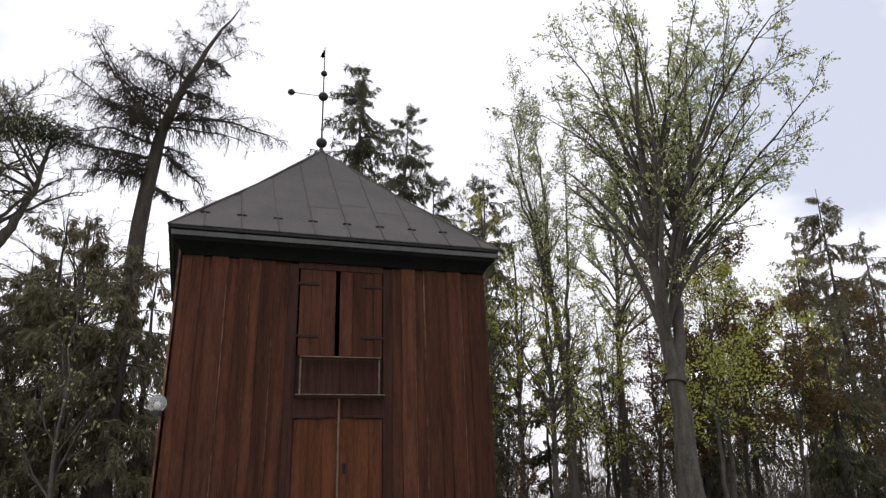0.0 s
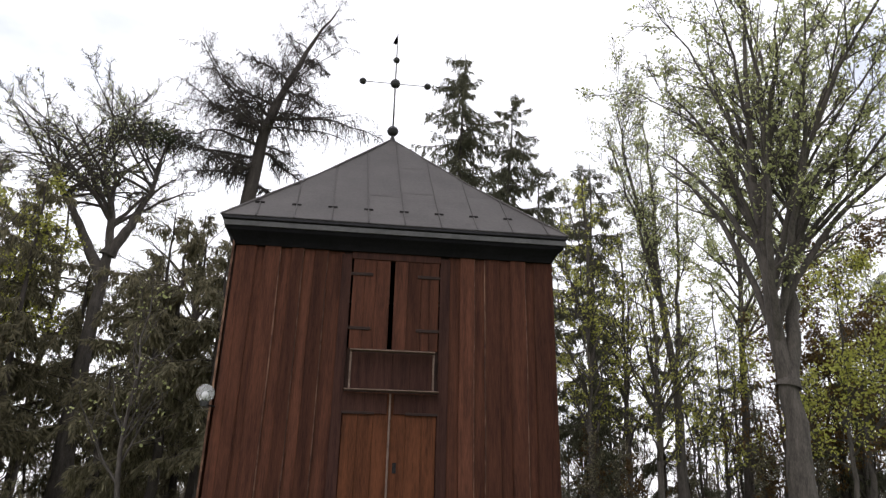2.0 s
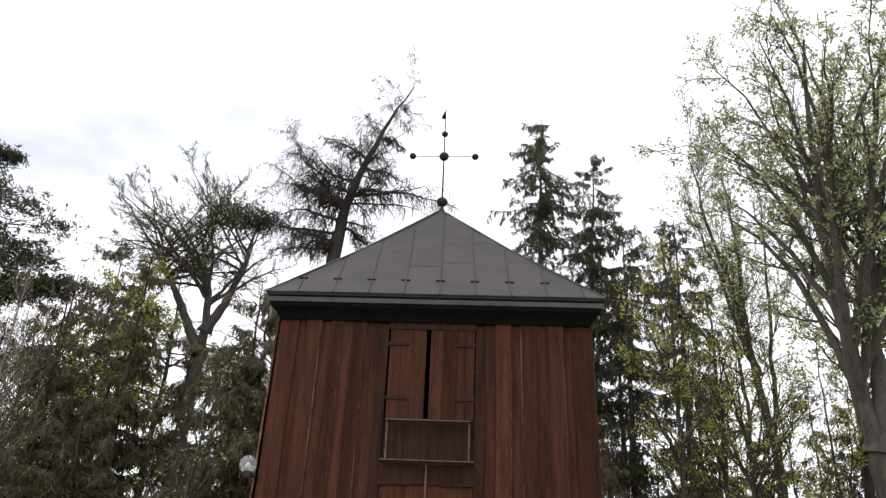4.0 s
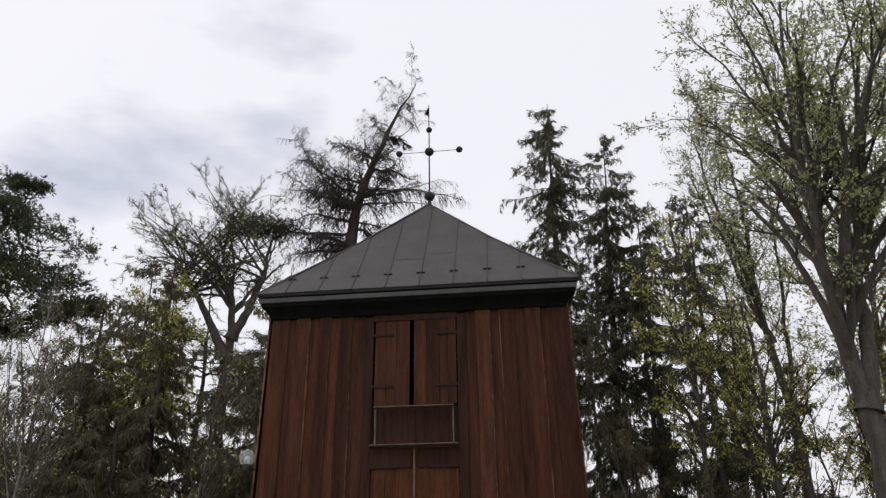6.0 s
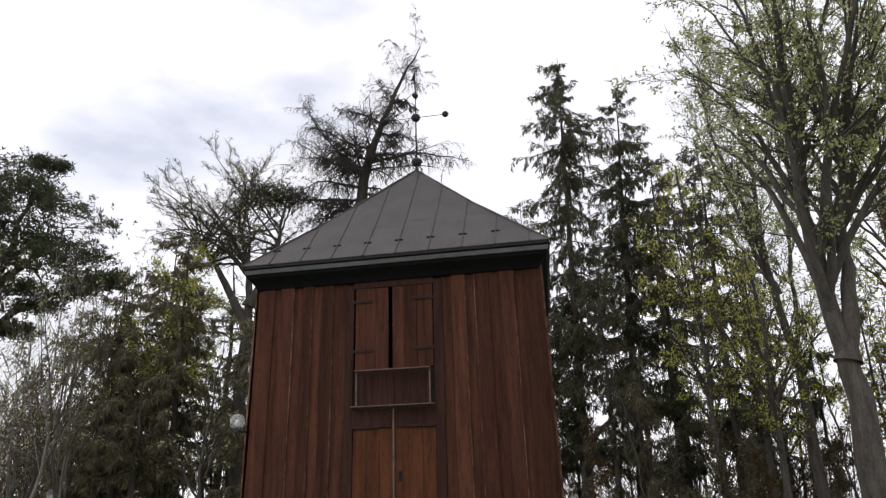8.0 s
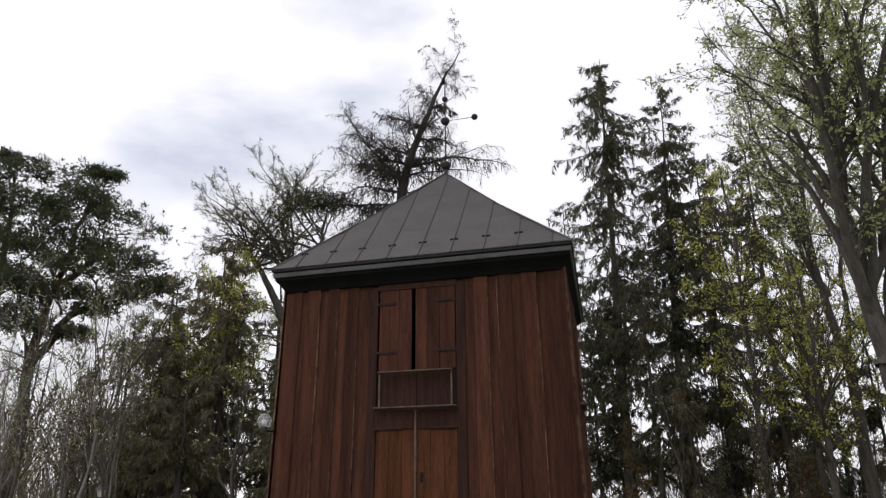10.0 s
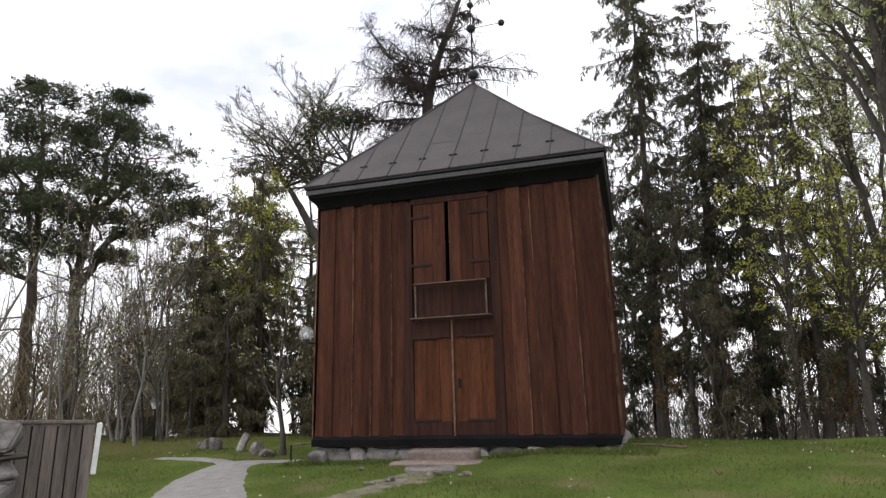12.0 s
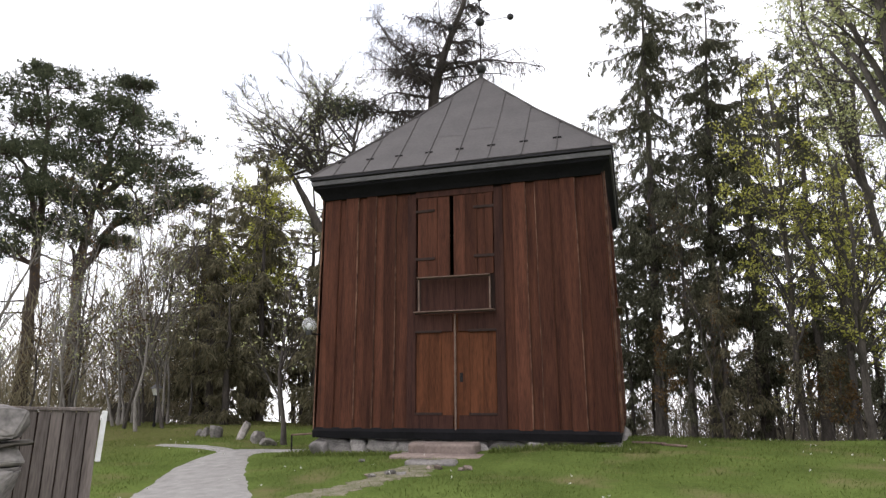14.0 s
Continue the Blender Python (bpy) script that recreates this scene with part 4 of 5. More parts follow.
# broad dense spruces at the wood's edge
for k, (x, y, h, w, sp) in enumerate(((27.6, 14.0, 15.9, 3.0, 34000), (24.3, 13.0, 12.2, 2.5, 20000), (30.8, 14.5, 14.2, 2.8, 18000), (24.6, 18.0, 12.5, 2.2, 9000), (18.6, 13.5, 8.2, 1.8, 8000), (15.6, 10.5, 6.6, 1.6, 8000), (19.5, 8.0, 6.2, 1.7, 8000))):
    spruce("spruce_tree", x, y, 31 + k, h, 0.19, "broad dark spruce at the wood's edge", w, 0.04, sp, YEW if k < 2 else SPRUCE, DARKBARK, 0.24, 0, 0.22, 6.0)
# young spruces under the tall ones
for k, (x, y, h, w) in enumerate(((2.2, 18.0, 9.0, 1.4), (3.0, 21.0, 11.0, 1.5), (6.9, 16.6, 7.0, 1.3), (12.6, 23.5, 12.5, 1.7), (17.6, 24.0, 12.0, 1.8), (12.4, 17.0, 8.5, 1.3), (16.6, 18.4, 9.0, 1.7), (9.6, 18.6, 7.5, 1.4))):
    spruce("young_spruce", x, y, 81 + k, h, 0.09, "young dark spruce under the tall trees", w, 0.10, 6000, SPRUCE, DARKBARK, 0.36, 0, 0.25, 4.0)
# conifers beside the path
for k, (x, y, h, w, sp) in enumerate(((-16.2, 18.0, 14.8, 2.3, 22000), (-12.8, 9.8, 9.2, 2.4, 17000), (-11.2, 16.4, 9.6, 2.1, 9000), (-14.9, 12.8, 10.6, 2.4, 14000), (-12.4, 13.2, 10.4, 2.2, 16000), (-6.7, 10.7, 9.4, 1.9, 15000), (-18.4, 14.6, 9.6, 1.8, 6500), (-10.6, 10.2, 10.6, 1.5, 13000), (-9.2, 17.6, 10.4, 2.1, 9000), (-10.4, 8.0, 4.6, 1.6, 7000), (-11.8, 9.0, 6.6, 1.9, 10000), (-4.3, 13.8, 9.4, 1.7, 12000), (-3.4, 18.0, 9.0, 1.8, 8000), (5.6, 14.2, 6.2, 1.2, 5000), (-5.7, 8.7, 8.3, 2.0, 17000), (-4.4, 8.3, 7.6, 1.8, 13000), (-7.3, 9.0, 3.8, 1.5, 6000), (-8.9, 15.6, 8.6, 2.0, 11000), (-11.0, 15.8, 9.5, 2.2, 11000), (-6.9, 16.2, 11.6, 2.2, 14000))):
    spruce("conifer_tree", x, y, 41 + k, h, 0.15, "grey-green conifer with boughs down to the grass", w, 0.05, sp, YEW, DARKBARK, 0.38, 0.0, 0.24, 5.0, 0.2)

pine("pine_tree", -22.3, 10.5, 51, [[(0, 0, 0), (0.0, 0, 4.5), (0.05, 0, 8), (0.1, 0, 11.5), (-0.4, 0, 15.2)], [(0.05, 0, 8.0), (-1.2, 0.3, 10.5), (-2.4, 0.2, 13)]], 0.33,
     [(-0.5, 0, 15.8, 0.8), (0.9, 0.2, 15.0, 1.0), (-1.3, -0.3, 14.8, 1.1), (-2.4, 0.2, 14.0, 1.2), (1.4, -0.4, 13.6, 1.1), (-0.2, -0.8, 13.4, 1.2), (-3.2, 0.3, 12.6, 1.4), (-1.4, -0.8, 11.8, 1.4), (1.1, -0.8, 11.6, 1.3), (0.0, -1.0, 10.4, 1.3), (-3.5, 0, 10.4, 1.5), (-1.9, -0.9, 9.4, 1.5), (1.3, -0.6, 9.6, 1.2), (0.2, -1.0, 8.4, 1.2), (-3.2, -0.6, 8.2, 1.6), (-1.2, -0.8, 7.4, 1.3)], "tall Scots pine with flat clumps of needles")
pine("pine_tree", -19.8, 10.5, 52, [[(0, 0, 0), (0.1, 0, 3.2), (-0.1, 0, 6.6), (0.7, 0, 9.4), (1.3, 0, 11.8), (1.9, 0, 13.9)], [(0.0, 0, 6.0), (1.7, -0.2, 8.0), (3.4, 0.2, 8.8), (5.2, 0.2, 8.8)], [(0.6, 0, 9.2), (2.2, 0.2, 10.4), (3.4, 0.2, 11.0)]], 0.32,
     [(2.2, 0, 14.4, 0.8), (1.1, 0.2, 13.7, 1.0), (2.6, -0.4, 12.8, 1.1), (0.4, -0.6, 12.6, 1.2), (3.3, 0.2, 11.8, 1.2), (1.5, -0.8, 11.7, 1.3), (2.6, -0.6, 10.9, 1.2), (4.1, 0.0, 10.4, 1.2), (0.3, -0.8, 10.8, 1.2), (1.7, -0.8, 10.2, 1.2), (3.1, -0.7, 9.8, 1.2), (4.0, 0.2, 9.2, 1.0), (0.4, -0.8, 9.2, 1.2), (1.8, -0.6, 8.9, 1.1), (5.4, 0.2, 9.1, 0.9), (4.4, -0.2, 8.7, 1.0), (3.2, -0.2, 8.3, 1.1), (-1.2, -0.4, 8.6, 1.3), (0.2, -0.8, 7.7, 1.1), (1.6, -0.3, 7.4, 0.9), (-1.4, -0.4, 10.0, 1.1)], "Scots pine with a long low limb and flat needle clumps")

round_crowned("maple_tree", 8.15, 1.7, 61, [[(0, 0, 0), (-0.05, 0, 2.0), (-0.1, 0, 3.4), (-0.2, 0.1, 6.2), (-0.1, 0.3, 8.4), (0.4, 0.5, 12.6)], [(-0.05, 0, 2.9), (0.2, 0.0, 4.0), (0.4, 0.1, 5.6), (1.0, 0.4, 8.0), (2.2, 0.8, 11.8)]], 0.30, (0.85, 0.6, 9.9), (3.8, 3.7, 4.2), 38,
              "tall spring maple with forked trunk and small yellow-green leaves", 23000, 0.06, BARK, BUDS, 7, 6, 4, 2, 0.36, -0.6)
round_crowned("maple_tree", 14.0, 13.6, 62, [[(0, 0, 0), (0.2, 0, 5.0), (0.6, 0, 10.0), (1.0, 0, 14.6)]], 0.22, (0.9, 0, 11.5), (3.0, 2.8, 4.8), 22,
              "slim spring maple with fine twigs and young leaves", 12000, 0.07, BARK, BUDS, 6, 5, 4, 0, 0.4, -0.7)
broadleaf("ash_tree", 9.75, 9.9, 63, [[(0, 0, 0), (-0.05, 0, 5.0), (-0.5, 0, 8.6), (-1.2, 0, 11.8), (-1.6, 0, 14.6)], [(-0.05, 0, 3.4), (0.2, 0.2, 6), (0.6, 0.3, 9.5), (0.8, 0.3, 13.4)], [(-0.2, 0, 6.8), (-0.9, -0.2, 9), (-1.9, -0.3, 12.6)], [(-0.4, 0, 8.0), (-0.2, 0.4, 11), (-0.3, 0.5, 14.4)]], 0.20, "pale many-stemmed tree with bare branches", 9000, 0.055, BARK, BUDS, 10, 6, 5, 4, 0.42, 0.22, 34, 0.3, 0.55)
for k, (x, y, h, w, n) in enumerate(((7.5, 11.8, 12.8, 1.9, 5200), (9.2, 12.8, 11.4, 1.9, 4200), (8.6, 9.0, 8.4, 1.6, 3000))):
    round_crowned("lime_tree", x, y, 64 + k, [[(0, 0, 0), (0.0, 0, h * 0.35), (0.1, 0, h * 0.65), (0.0, 0, h - 0.4)]], 0.12, (0, 0, h * 0.62), (w, w, h * 0.36), 24, "young lime tree with sparse bright yellow-green leaves", n, 0.06, BARK, LIME, 6, 4, 4, 0, 0.2, -0.95, 6)
broadleaf("beech_tree", 14.2, 7.6, 69, [[(0, 0, 0), (0.2, 0, 3), (0.3, 0, 5), (0.3, 0, 8.6)], [(0.2, 0, 2.4), (1.4, 0, 4.4), (2.4, 0, 6.6)]], 0.11, "young tree with russet and yellow-green leaves", 11000, 0.07, BARK, RUSSET, 12, 5, 4, 3, 0.2, 0.3, 60, 0.05)
broadleaf("beech_tree", 11.6, 4.8, 70, [[(0, 0, 0), (0.1, 0, 2.5), (0.2, 0, 4), (0.3, 0, 6.6)]], 0.08, "young tree with russet and yellow-green leaves", 5000, 0.06, BARK, LIME, 14, 5, 4, 3, 0.2, 0.34, 60, 0.05)
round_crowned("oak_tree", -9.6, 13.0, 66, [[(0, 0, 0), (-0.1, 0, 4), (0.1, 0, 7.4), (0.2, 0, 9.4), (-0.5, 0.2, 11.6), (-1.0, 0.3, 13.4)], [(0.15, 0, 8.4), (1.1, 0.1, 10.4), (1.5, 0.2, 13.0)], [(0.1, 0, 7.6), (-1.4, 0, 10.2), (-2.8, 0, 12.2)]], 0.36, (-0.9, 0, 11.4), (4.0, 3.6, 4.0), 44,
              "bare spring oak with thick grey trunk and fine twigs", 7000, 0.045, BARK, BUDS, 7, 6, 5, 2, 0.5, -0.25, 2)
broadleaf("lime_tree", -11.9, 11.4, 73, [[(0, 0, 0), (0.1, 0, 4), (0.2, 0, 7), (0.2, 0, 9.8)], [(0.1, 0, 3.5), (0.9, 0, 6), (1.4, 0, 8.6)]], 0.12, "slender tree with a haze of yellow-green leaves", 7000, 0.07, BARK, LIME, 12, 5, 4, 3, 0.25, 0.26, 60, 0.05)
round_crowned("oak_tree", -8.0, 19.6, 72, [[(0, 0, 0), (0.1, 0, 6), (0.2, 0, 9.0), (0.1, 0, 13.0)]], 0.24, (0, 0, 10.6), (3.9, 3.4, 3.6), 22, "bare spring oak with a wide fan of fine twigs", 4000, 0.045, BARK, BUDS, 7, 5, 3, 0, 0.4, -0.6, 2)
round_crowned("oak_tree", -14.5, 20.5, 67, [[(0, 0, 0), (0.2, 0, 6), (0.4, 0, 10), (0.2, 0, 14.0)]], 0.22, (0, 0, 9.6), (3.8, 3.4, 3.0), 20, "bare spring oak with a wide fan of fine twigs", 5000, 0.05, DARKBARK, BUDS, 7, 5, 4, 0, 0.45, -0.4, 2)
round_crowned("oak_tree", -22.5, 22.0, 68, [[(0, 0, 0), (0.2, 0, 5), (0.4, 0, 9), (0.2, 0, 12.4)]], 0.2, (0, 0, 9.6), (3.4, 3.2, 3.6), 16, "bare spring tree behind the conifers", 4000, 0.05, DARKBARK, BUDS, 7, 5, 4, 0, 0.4, -0.4, 2)
# thin leafy trees between the maples and the wood's edge
for k, (x, y, h, green, n) in enumerate(((12.9, 9.6, 8.4, RUSSET, 4200), (12.6, 12.6, 9.0, LIME, 3500), (15.6, 9.6, 9.2, RUSSET, 5000), (18.0, 11.2, 9.8, BUDS, 4200), (20.6, 10.2, 8.8, LIME, 4200), (17.0, 7.4, 6.8, RUSSET, 4200), (23.0, 9.0, 8.0, RUSSET, 4200))):
    broadleaf("aspen_tree", x, y, 120 + k, [[(0, 0, 0), (0.15, 0, h * 0.3), (0.1, 0, h * 0.6), (0.2, 0, h)], [(0.1, 0, h * 0.25), (0.8, 0.2, h * 0.55), (1.1, 0.3, h * 0.85)]], 0.10, "thin leafy tree at the edge of the wood", n, 0.07, BARK, green, 11, 4, 4, 2, 0.15, 0.28, 58, 0.1)


# ---- fence, gate pier and churchyard things ----
FA, FB = Vector((-1.84, -7.31, 0)), Vector((-1.30, -6.74, 0))
FT = math.degrees(math.atan2(FB.y - FA.y, FB.x - FA.x))
fence = empty("plank_fence", pose(FA.x, FA.y, -0.40, 0, 2.6, FT), "grey weathered upright plank fence beside a stone pier", "fence")
span = (FB - FA).length
r2 = np.random.default_rng(77)
nb = 8
for k in range(nb):
    w = span / nb
    part("board", box(w - 0.010, 0.022, 1.20 + r2.normal() * 0.004, 0.004), FENCE, fence, "", pose(w * (k + 0.5), r2.normal() * 0.003, 0.60, 0, r2.normal() * 0.12, 0))
# added dark sheet, puts the shade of the gaps into its colour
part("backing", box(span - 0.01, 0.012, 1.16, 0.002), CORE, fence, "dark sheet added behind the boards to shade the gaps", pose(span / 2, 0.020, 0.60))
for z in (0.25, 0.98):
    part("rail", box(span, 0.04, 0.08, 0.006), FENCE, fence, "", pose(span / 2, 0.047, z))
part("cap_rail", box(span + 0.02, 0.06, 0.03, 0.005), FENCE, fence, "grey top rail", pose(span / 2 - 0.02, 0, 1.215))
part("white_marker", box(0.045, 0.045, 0.44, 0.006), WHITE, fence, "white painted marker post", pose(span + 0.025, -0.01, 0.985, 0, 1.5, 0))

pier = empty("stone_pier", pose(-1.27, -7.76, -0.47), "grey rough stone gate pier with a jutting cap stone", "pier")
for k, (z, sx, sz) in enumerate(((0.16, 0.52, 0.36), (0.46, 0.48, 0.32), (0.75, 0.50, 0.32), (0.94, 0.44, 0.16))):
    part("stone", hewn(sx, 0.52, sz, 20 + k, 30), STONE, pier, "", pose(0.0, 0, z, 0, 0, 48 + 6 * k))
# the slab's dark colour stands for the shadow beneath the top stone
part("cap_slab", hewn(0.60, 0.56, 0.07, 31, 34), DARKSTONE, pier, "flat slab coloured dark for the shade below the top stone", pose(0, 0, 1.03, 0, 0, 50))
part("top_stone", hewn(0.56, 0.52, 0.30, 35, 20), STONE, pier, "pale rough top stone", pose(0.0, 0.0, 1.20, 0, 8, 36))

for k, (x, y, sx, sy, sz, tilt) in enumerate(((-7.0, 2.5, 0.20, 0.2, 0.34, 22), (-6.5, 2.2, 0.30, 0.25, 0.40, 0), (-5.7, 2.1, 0.20, 0.22, 0.58, 27), (-4.95, 1.5, 0.34, 0.28, 0.40, -18), (-4.45, 1.2, 0.40, 0.3, 0.22, 6), (-7.5, 2.9, 0.22, 0.2, 0.24, 10))):
    b = part("boulder", hewn(sx * 1.0, sy * 1.0, sz * 0.95, 40 + k, 18), STONE, None, "", pose(x, y, gz(x, y) + sz * 0.27, 0, tilt, 20 * k))
    tagged(b, "pale grey boulder standing in the grass", "boulder", "boulders by the path")

lx, ly = -11.95, 6.5
lantern = empty("lantern_post", pose(lx, ly, gz(lx, ly)), "small white lantern on a short black post", "lamp")
part("post", rod((0, 0, -0.05), (0, 0, 0.95), 0.035, 0.028, 10), IRON, lantern)
part("base", rod((0, 0, -0.05), (0, 0, 0.12), 0.07, 0.05, 10), IRON, lantern)
part("gallery", rod((0, 0, 0.95), (0, 0, 0.985), 0.10, 0.12, 6), IRON, lantern)
part("glass", rod((0, 0, 0.985), (0, 0, 1.20), 0.085, 0.145, 6), WHITE, lantern, "frosted white lantern panes")
hood = part("hood", rod((0, 0, 1.20), (0, 0, 1.34), 0.22, 0.045, 6), FASCIA, lantern, "grey lantern hood")
part("knob", ball(0.035, (0, 0, 1.37)), FASCIA, hood)
wx, wy = -15.6, 10.0
low = part("low_wall", box(2.0, 0.6, 0.75, 0.04), DARKSTONE, None, "", pose(wx, wy, gz(wx, wy) + 0.3, 0, 0, 40))
tagged(low, "low dark stone wall at the far lawn edge", "wall", kind="structure")
for v in low.data.vertices:
    v.co += Vector((noise.noise(v.co * 3), noise.noise(v.co * 4), noise.noise(v.co * 5))) * 0.03

# a bent pipe rail beside the tower's corner, and a pale plank on the grass
rail = empty("pipe_rail", pose(-3.0, 0.25, gz(-3.0, 0.25)), "thin pale bent pipe rail beside the footing", "rail")
part("upright", rod((-0.36, 0, -0.05), (-0.36, 0, 0.30), 0.018, 0.018, 8), IRON, rail)
part("bar", rod((-0.36, 0, 0.30), (0.22, 0.02, 0.34), 0.018, 0.018, 8), LATH, rail)
for x, y, l, t in ((3.25, 0.6, 0.55, 8), (3.65, 0.45, 0.4, -14)):
    p = part("plank", box(l, 0.09, 0.03, 0.006), LATH, None, "", pose(x, y, gz(x, y) + 0.02, 0, 2, t))
    tagged(p, "pale loose plank lying in the grass", "plank", "loose planks")

# saplings and scrub
def sapling(x, y, seed, h, lean, label, bark=BARK, leaves=900, r0=0.05, green=BUDS):
    r = np.random.default_rng(seed)
    P = stem([(0, 0, 0), (lean * 0.4, r.normal() * 0.2, h * 0.5), (lean, r.normal() * 0.3, h)], 10, 0.04, r)
    R = taper_r(P, r0, 0.008)
    A, RA = sprout(r, P, R, 15, 0.2, 0.98, 0.26, 42, 0.25, 0.25, 0.12, 4, 0.5, 0.3, 0.5)
    B, RB = sprout(r, A, RA, 6, 0.2, 0.98, 0.45, 42, 0.1, 0.2, 0.16, 3, 0.6, 0.4, 0.4)
    C, RC = sprout(r, B, RB, 2, 0.3, 0.98, 0.6, 42, 0.1, 0.2, 0.2, 2, 0.7, 0.5, 0.3)
    p, t = scatter(r, C, int(leaves * 0.7), 0.2, 0.04)
    return tree("sapling", x, y, label, [tubes(P, R, 7)], [tubes(A, RA, 4), tubes(B, RB, 3), tubes(C, RC, 3)], [blades(r, p, t, 0.07, 0.024, 0.3, 0.2)], bark, green)


for k in range(24):
    x, y = -13.5 + 4.5 * r2.random() - 0.22 * k, 2.5 + 5.5 * r2.random() + 0.1 * k
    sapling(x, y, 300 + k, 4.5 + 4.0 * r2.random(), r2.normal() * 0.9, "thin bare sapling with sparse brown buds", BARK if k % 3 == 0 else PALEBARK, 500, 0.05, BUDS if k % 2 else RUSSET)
sapling(-13.2, 0.9, 229, 5.2, 2.3, "pale leaning birch sapling behind the fence", PALEBARK, 250, 0.09)
sapling(-4.25, 1.45, 231, 4.6, -0.3, "slim grey-stemmed sapling beside the boulders", BARK, 300, 0.062)
for k in range(16):
    x, y = 4.5 + 18 * r2.random(), 11.5 + 12 * r2.random()
    x += 2.6 * (abs(x - 3.4 - 0.54 * y) < 1.3)
    sapling(x, y, 240 + k, 4 + 5 * r2.random(), r2.normal() * 0.7, "thin sapling with sparse russet leaves among the spruces", BARK, 800, 0.05, RUSSET if k % 3 else LIME)
for k in range(10):
    x, y = -12 + 7 * r2.random(), 13 + 8 * r2.random()
    sapling(x, y, 260 + k, 5 + 4 * r2.random(), r2.normal() * 0.7, "thin bare sapling among the conifers", BARK, 700, 0.06)


for k in range(20):
    if k < 12:
        x, y = 2.6 + 11 * r2.random(), 8.5 + 6.0 * r2.random()
    else:
        x, y = -17 + 8 * r2.random(), 9.5 + 4.5 * r2.random()
    sapling(x, y, 400 + k, 2.2 + 1.6 * r2.random(), r2.normal() * 0.4, "low twiggy bush with sparse russet leaves", BARK, 1500, 0.035, RUSSET if k % 2 else YEW)


# far woods: many plain stems with twiggy crowns, too far to count
def far_woods(name, seed, n, span_a, span_b, label):
    r = np.random.default_rng(seed)
    ang, dist = r.uniform(*span_a, n), r.uniform(*span_b, n)
    x, y = 2 + dist * np.sin(ang), -11 + dist * np.cos(ang)
    ang = np.where(np.abs(ang - 0.375) < 0.018, ang + 0.06, ang)  # a clearing opens to the sky
    x, y = 2 + dist * np.sin(ang), -11 + dist * np.cos(ang)
    h = r.uniform(5, 11, n)
    t = np.linspace(0, 1, 6)[None, :, None]
    foot = np.stack([x, y, ground_z(x, y) - 0.2], -1)
    P = foot[:, None] + np.stack([r.normal(size=n) * 0.5, r.normal(size=n) * 0.5, h], -1)[:, None] * t
    R = np.repeat((0.09 * h / 8)[:, None], 6, 1) * np.linspace(1, 0.15, 6)[None]
    A, RA = sprout(r, P, R, 14, 0.06, 0.98, 0.24, 50, 0.2, 0.2, 0.12, 5, 0.5, 0.3, 0.5)
    B, RB = sprout(r, A, RA, 4, 0.2, 0.98, 0.5, 45, 0.1, 0.2, 0.16, 3, 0.6, 0.5, 0.4, 0, 0.009)
    p, tt = scatter(r, B, n * 70, 0.1, 0.15)
    ob = link(name, array_mesh(name, [tubes(P, R, 5), tubes(A, RA, 3), tubes(B, RB, 3)]), DARKBARK)
    tagged(ob, label, "woods", kind="stuff")
    ob2 = link("far_foliage", array_mesh("far_foliage", [blades(r, p, tt, 0.3, 0.07, 0.3, 0.2)]), YEW)
    tagged(ob2, "dim far foliage of the wood", "woods", kind="stuff")


far_woods("far_woods", 301, 130, (-1.05, 1.0), (34, 75), "distant grey-brown wood behind the churchyard")


# thickets of bare twigs at the wood's foot
def thicket(seed, n, span_a, span_b, top, mat, label):
    r = np.random.default_rng(seed)
    ang, dist = r.uniform(*span_a, n), r.uniform(*span_b, n)
    x, y = 2 + dist * np.sin(ang), -11 + dist * np.cos(ang)
    ang = np.where(np.abs(ang - 0.375) < 0.014, ang + 0.05, ang)
    x, y = 2 + dist * np.sin(ang), -11 + dist * np.cos(ang)
    lump = 0.65 + 0.35 * np.sin(ang * 17 + 1.3) * np.sin(ang * 41)
    z = ground_z(x, y) + top * lump * r.random(n) ** 1.5
    p = np.stack([x, y, z], -1)
    ob = link("thicket", array_mesh("thicket", [blades(r, p, np.repeat(UP[None], n, 0), 1.1, 0.022, 1.3)]), mat)
    tagged(ob, label, "thicket", kind="stuff")


thicket(501, 14000, (-1.15, -0.60), (26, 44), 6.5, SCRUB, "pale brown thicket of bare twigs behind the fence")
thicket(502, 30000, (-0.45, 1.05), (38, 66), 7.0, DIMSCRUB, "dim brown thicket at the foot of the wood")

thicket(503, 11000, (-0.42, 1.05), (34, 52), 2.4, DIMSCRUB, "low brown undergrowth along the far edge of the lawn")

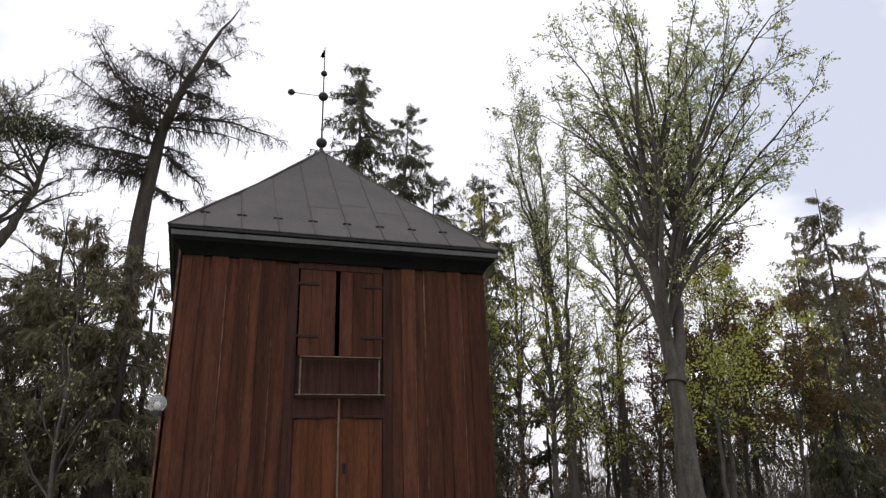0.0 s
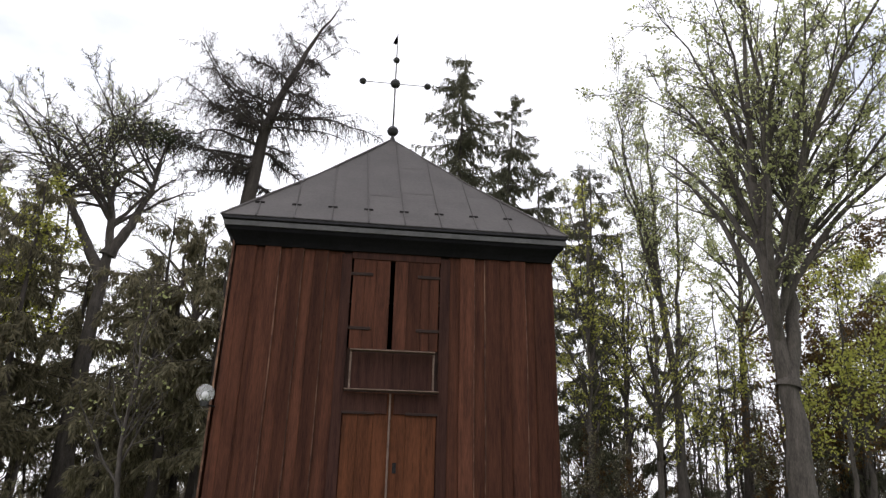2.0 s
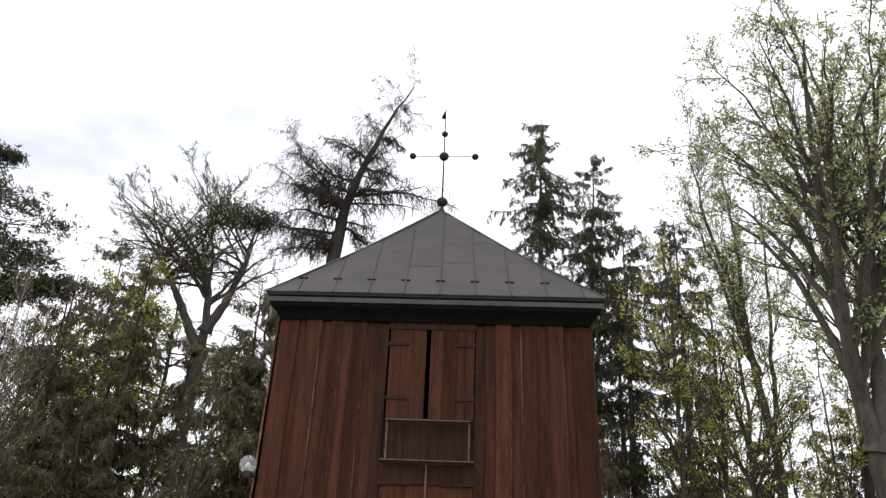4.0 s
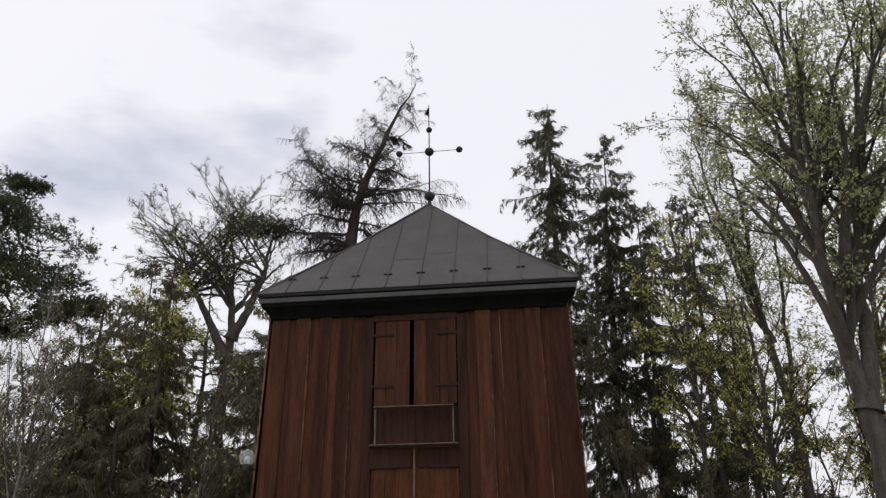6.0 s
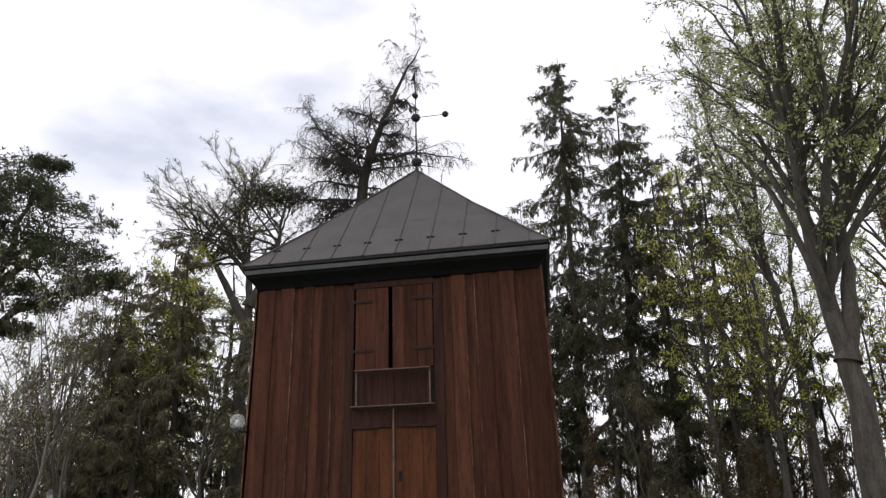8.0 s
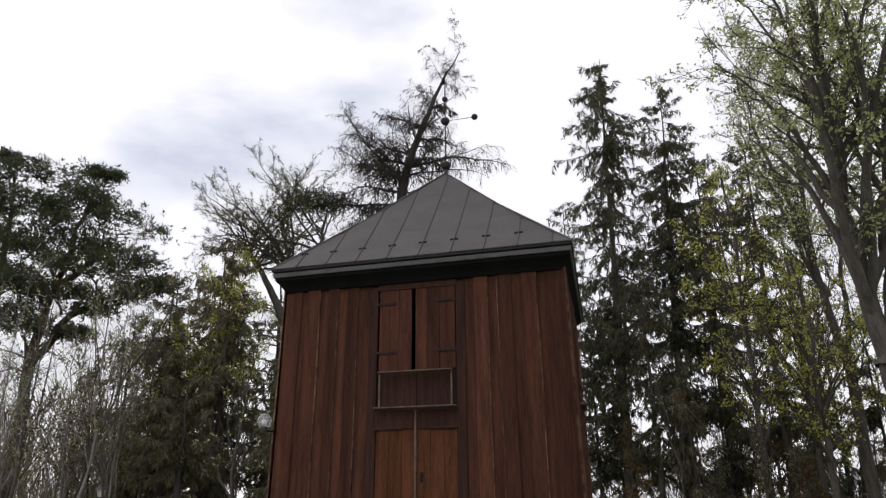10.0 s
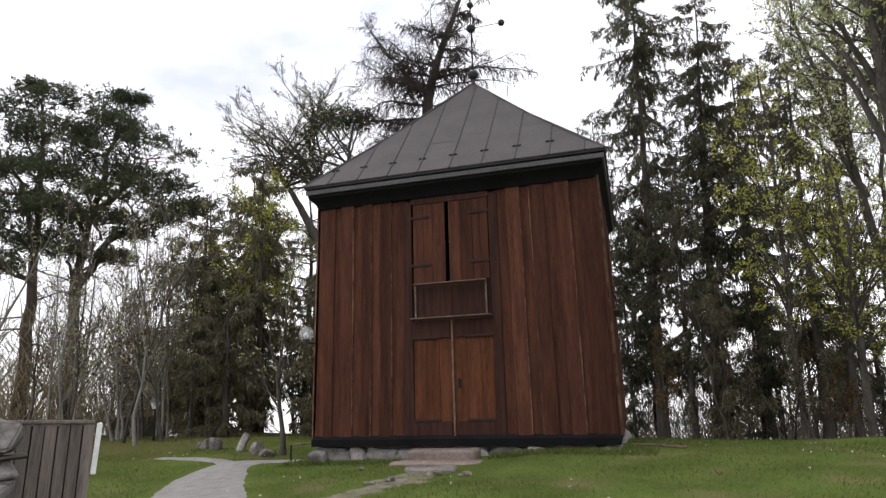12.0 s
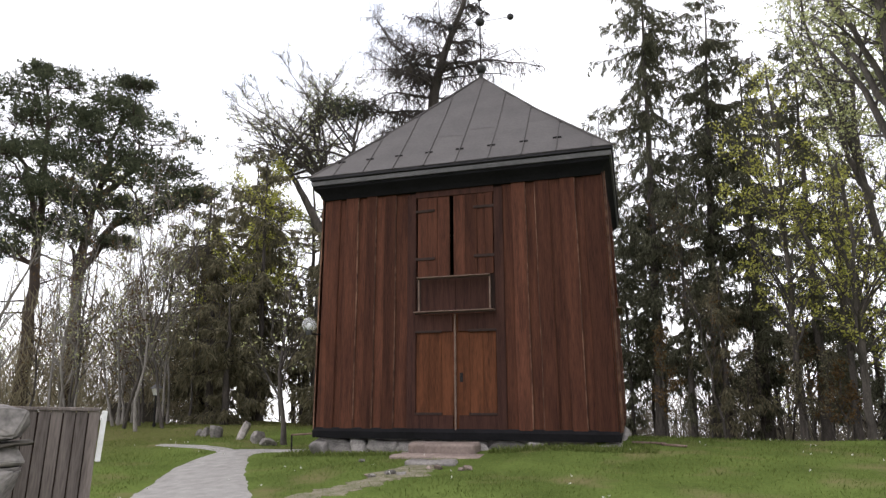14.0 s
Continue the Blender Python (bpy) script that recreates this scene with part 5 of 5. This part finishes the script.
# ---- grass ----
r3 = np.random.default_rng(9)
def grass(n, x0, x1, y0, y1, hgt, wid):
    x, y = r3.uniform(x0, x1, n), r3.uniform(y0, y1, n)
    keep = ~((np.abs(x - XC) < HALF + 0.05) & (y > -0.12) & (y < 2 * YC))
    pc = np.array([(0.9, -10.2), (0.1, -7.6), (-1.3, -5.4), (-2.5, -3.8), (-3.55, -2.1), (-4.05, -1.1), (-4.2, -0.35), (-3.9, 0.15), (-3.3, 0.3)])
    tt = np.linspace(0, len(pc) - 1, 60)
    line = np.stack([np.interp(tt, np.arange(len(pc)), pc[:, k]) for k in range(2)], -1)
    dist = np.min(np.hypot(x[:, None] - line[None, :, 0], y[:, None] - line[None, :, 1]), axis=1)
    half_w = np.interp(y, [-4, -1.5, -0.3, 0.3], [0.92, 0.68, 0.48, 0.28])
    keep &= dist > half_w + r3.normal(size=n) * 0.05
    trail_x = np.interp(y, [-4.9, -4.2, -2.8, -1.0], [-0.9, -0.45, 0.1, 0.0])
    on_trail = (np.abs(x - trail_x) < 0.5) & (y > -5.5) & (y < -0.2)
    keep &= ~on_trail | (r3.random(n) < 0.6)
    keep &= ~((np.abs(x + 0.04) < 0.78) & (y > -1.0) & (y < 0))
    x, y = x[keep], y[keep]
    m = len(x)
    p = np.stack([x, y, ground_z(x, y) - 0.01], -1)
    d = unit(np.stack([r3.normal(size=m) * 0.45, r3.normal(size=m) * 0.45, np.ones(m)], -1))
    L = hgt * r3.uniform(0.4, 1.3, m) * (0.85 + 0.25 * np.sin(x * 1.3) * np.sin(y * 1.7 + 1))
    L = np.maximum(L, 0.02)[:, None]
    a, _ = across(d)
    w = a * wid
    bend = unit(r3.normal(size=(m, 3)) * [1, 1, 0.1]) * L * 0.35
    V = np.stack([p - w, p + w, p + d * L * 0.6 + w * 0.6 + bend * 0.3, p + d * L + bend], 1)
    return V, np.arange(m * 4).reshape(m, 4)


lawn_blades = link("grass", array_mesh("grass", [grass(75000, -9, 8, -5.5, 2.5, 0.055, 0.004), grass(32000, -14, 14, 1, 14, 0.07, 0.006), grass(9000, XC - HALF - 0.5, XC + HALF + 0.6, -0.6, 0.3, 0.10, 0.005)]), BLADE)
tagged(lawn_blades, "short green grass blades of the lawn", "grass", kind="stuff")
n = 80
fx, fy = r3.uniform(-8, 8, n), r3.uniform(-5, 3, n)
ok = ~((np.abs(fx - XC) < HALF + 0.1) & (fy > -0.2))
fx, fy = fx[ok], fy[ok]
fp = np.stack([fx, fy, ground_z(fx, fy) + 0.05], -1)
ft = np.repeat(UP[None], len(fp), 0)
fl = link("wild_flowers", array_mesh("wild_flowers", [blades(r3, np.repeat(fp, 4, 0), np.repeat(ft, 4, 0), 0.024, 0.009, 0.3) for _ in range(1)]), PETAL)
tagged(fl, "tiny white wild flowers in the grass", "flowers", kind="stuff")
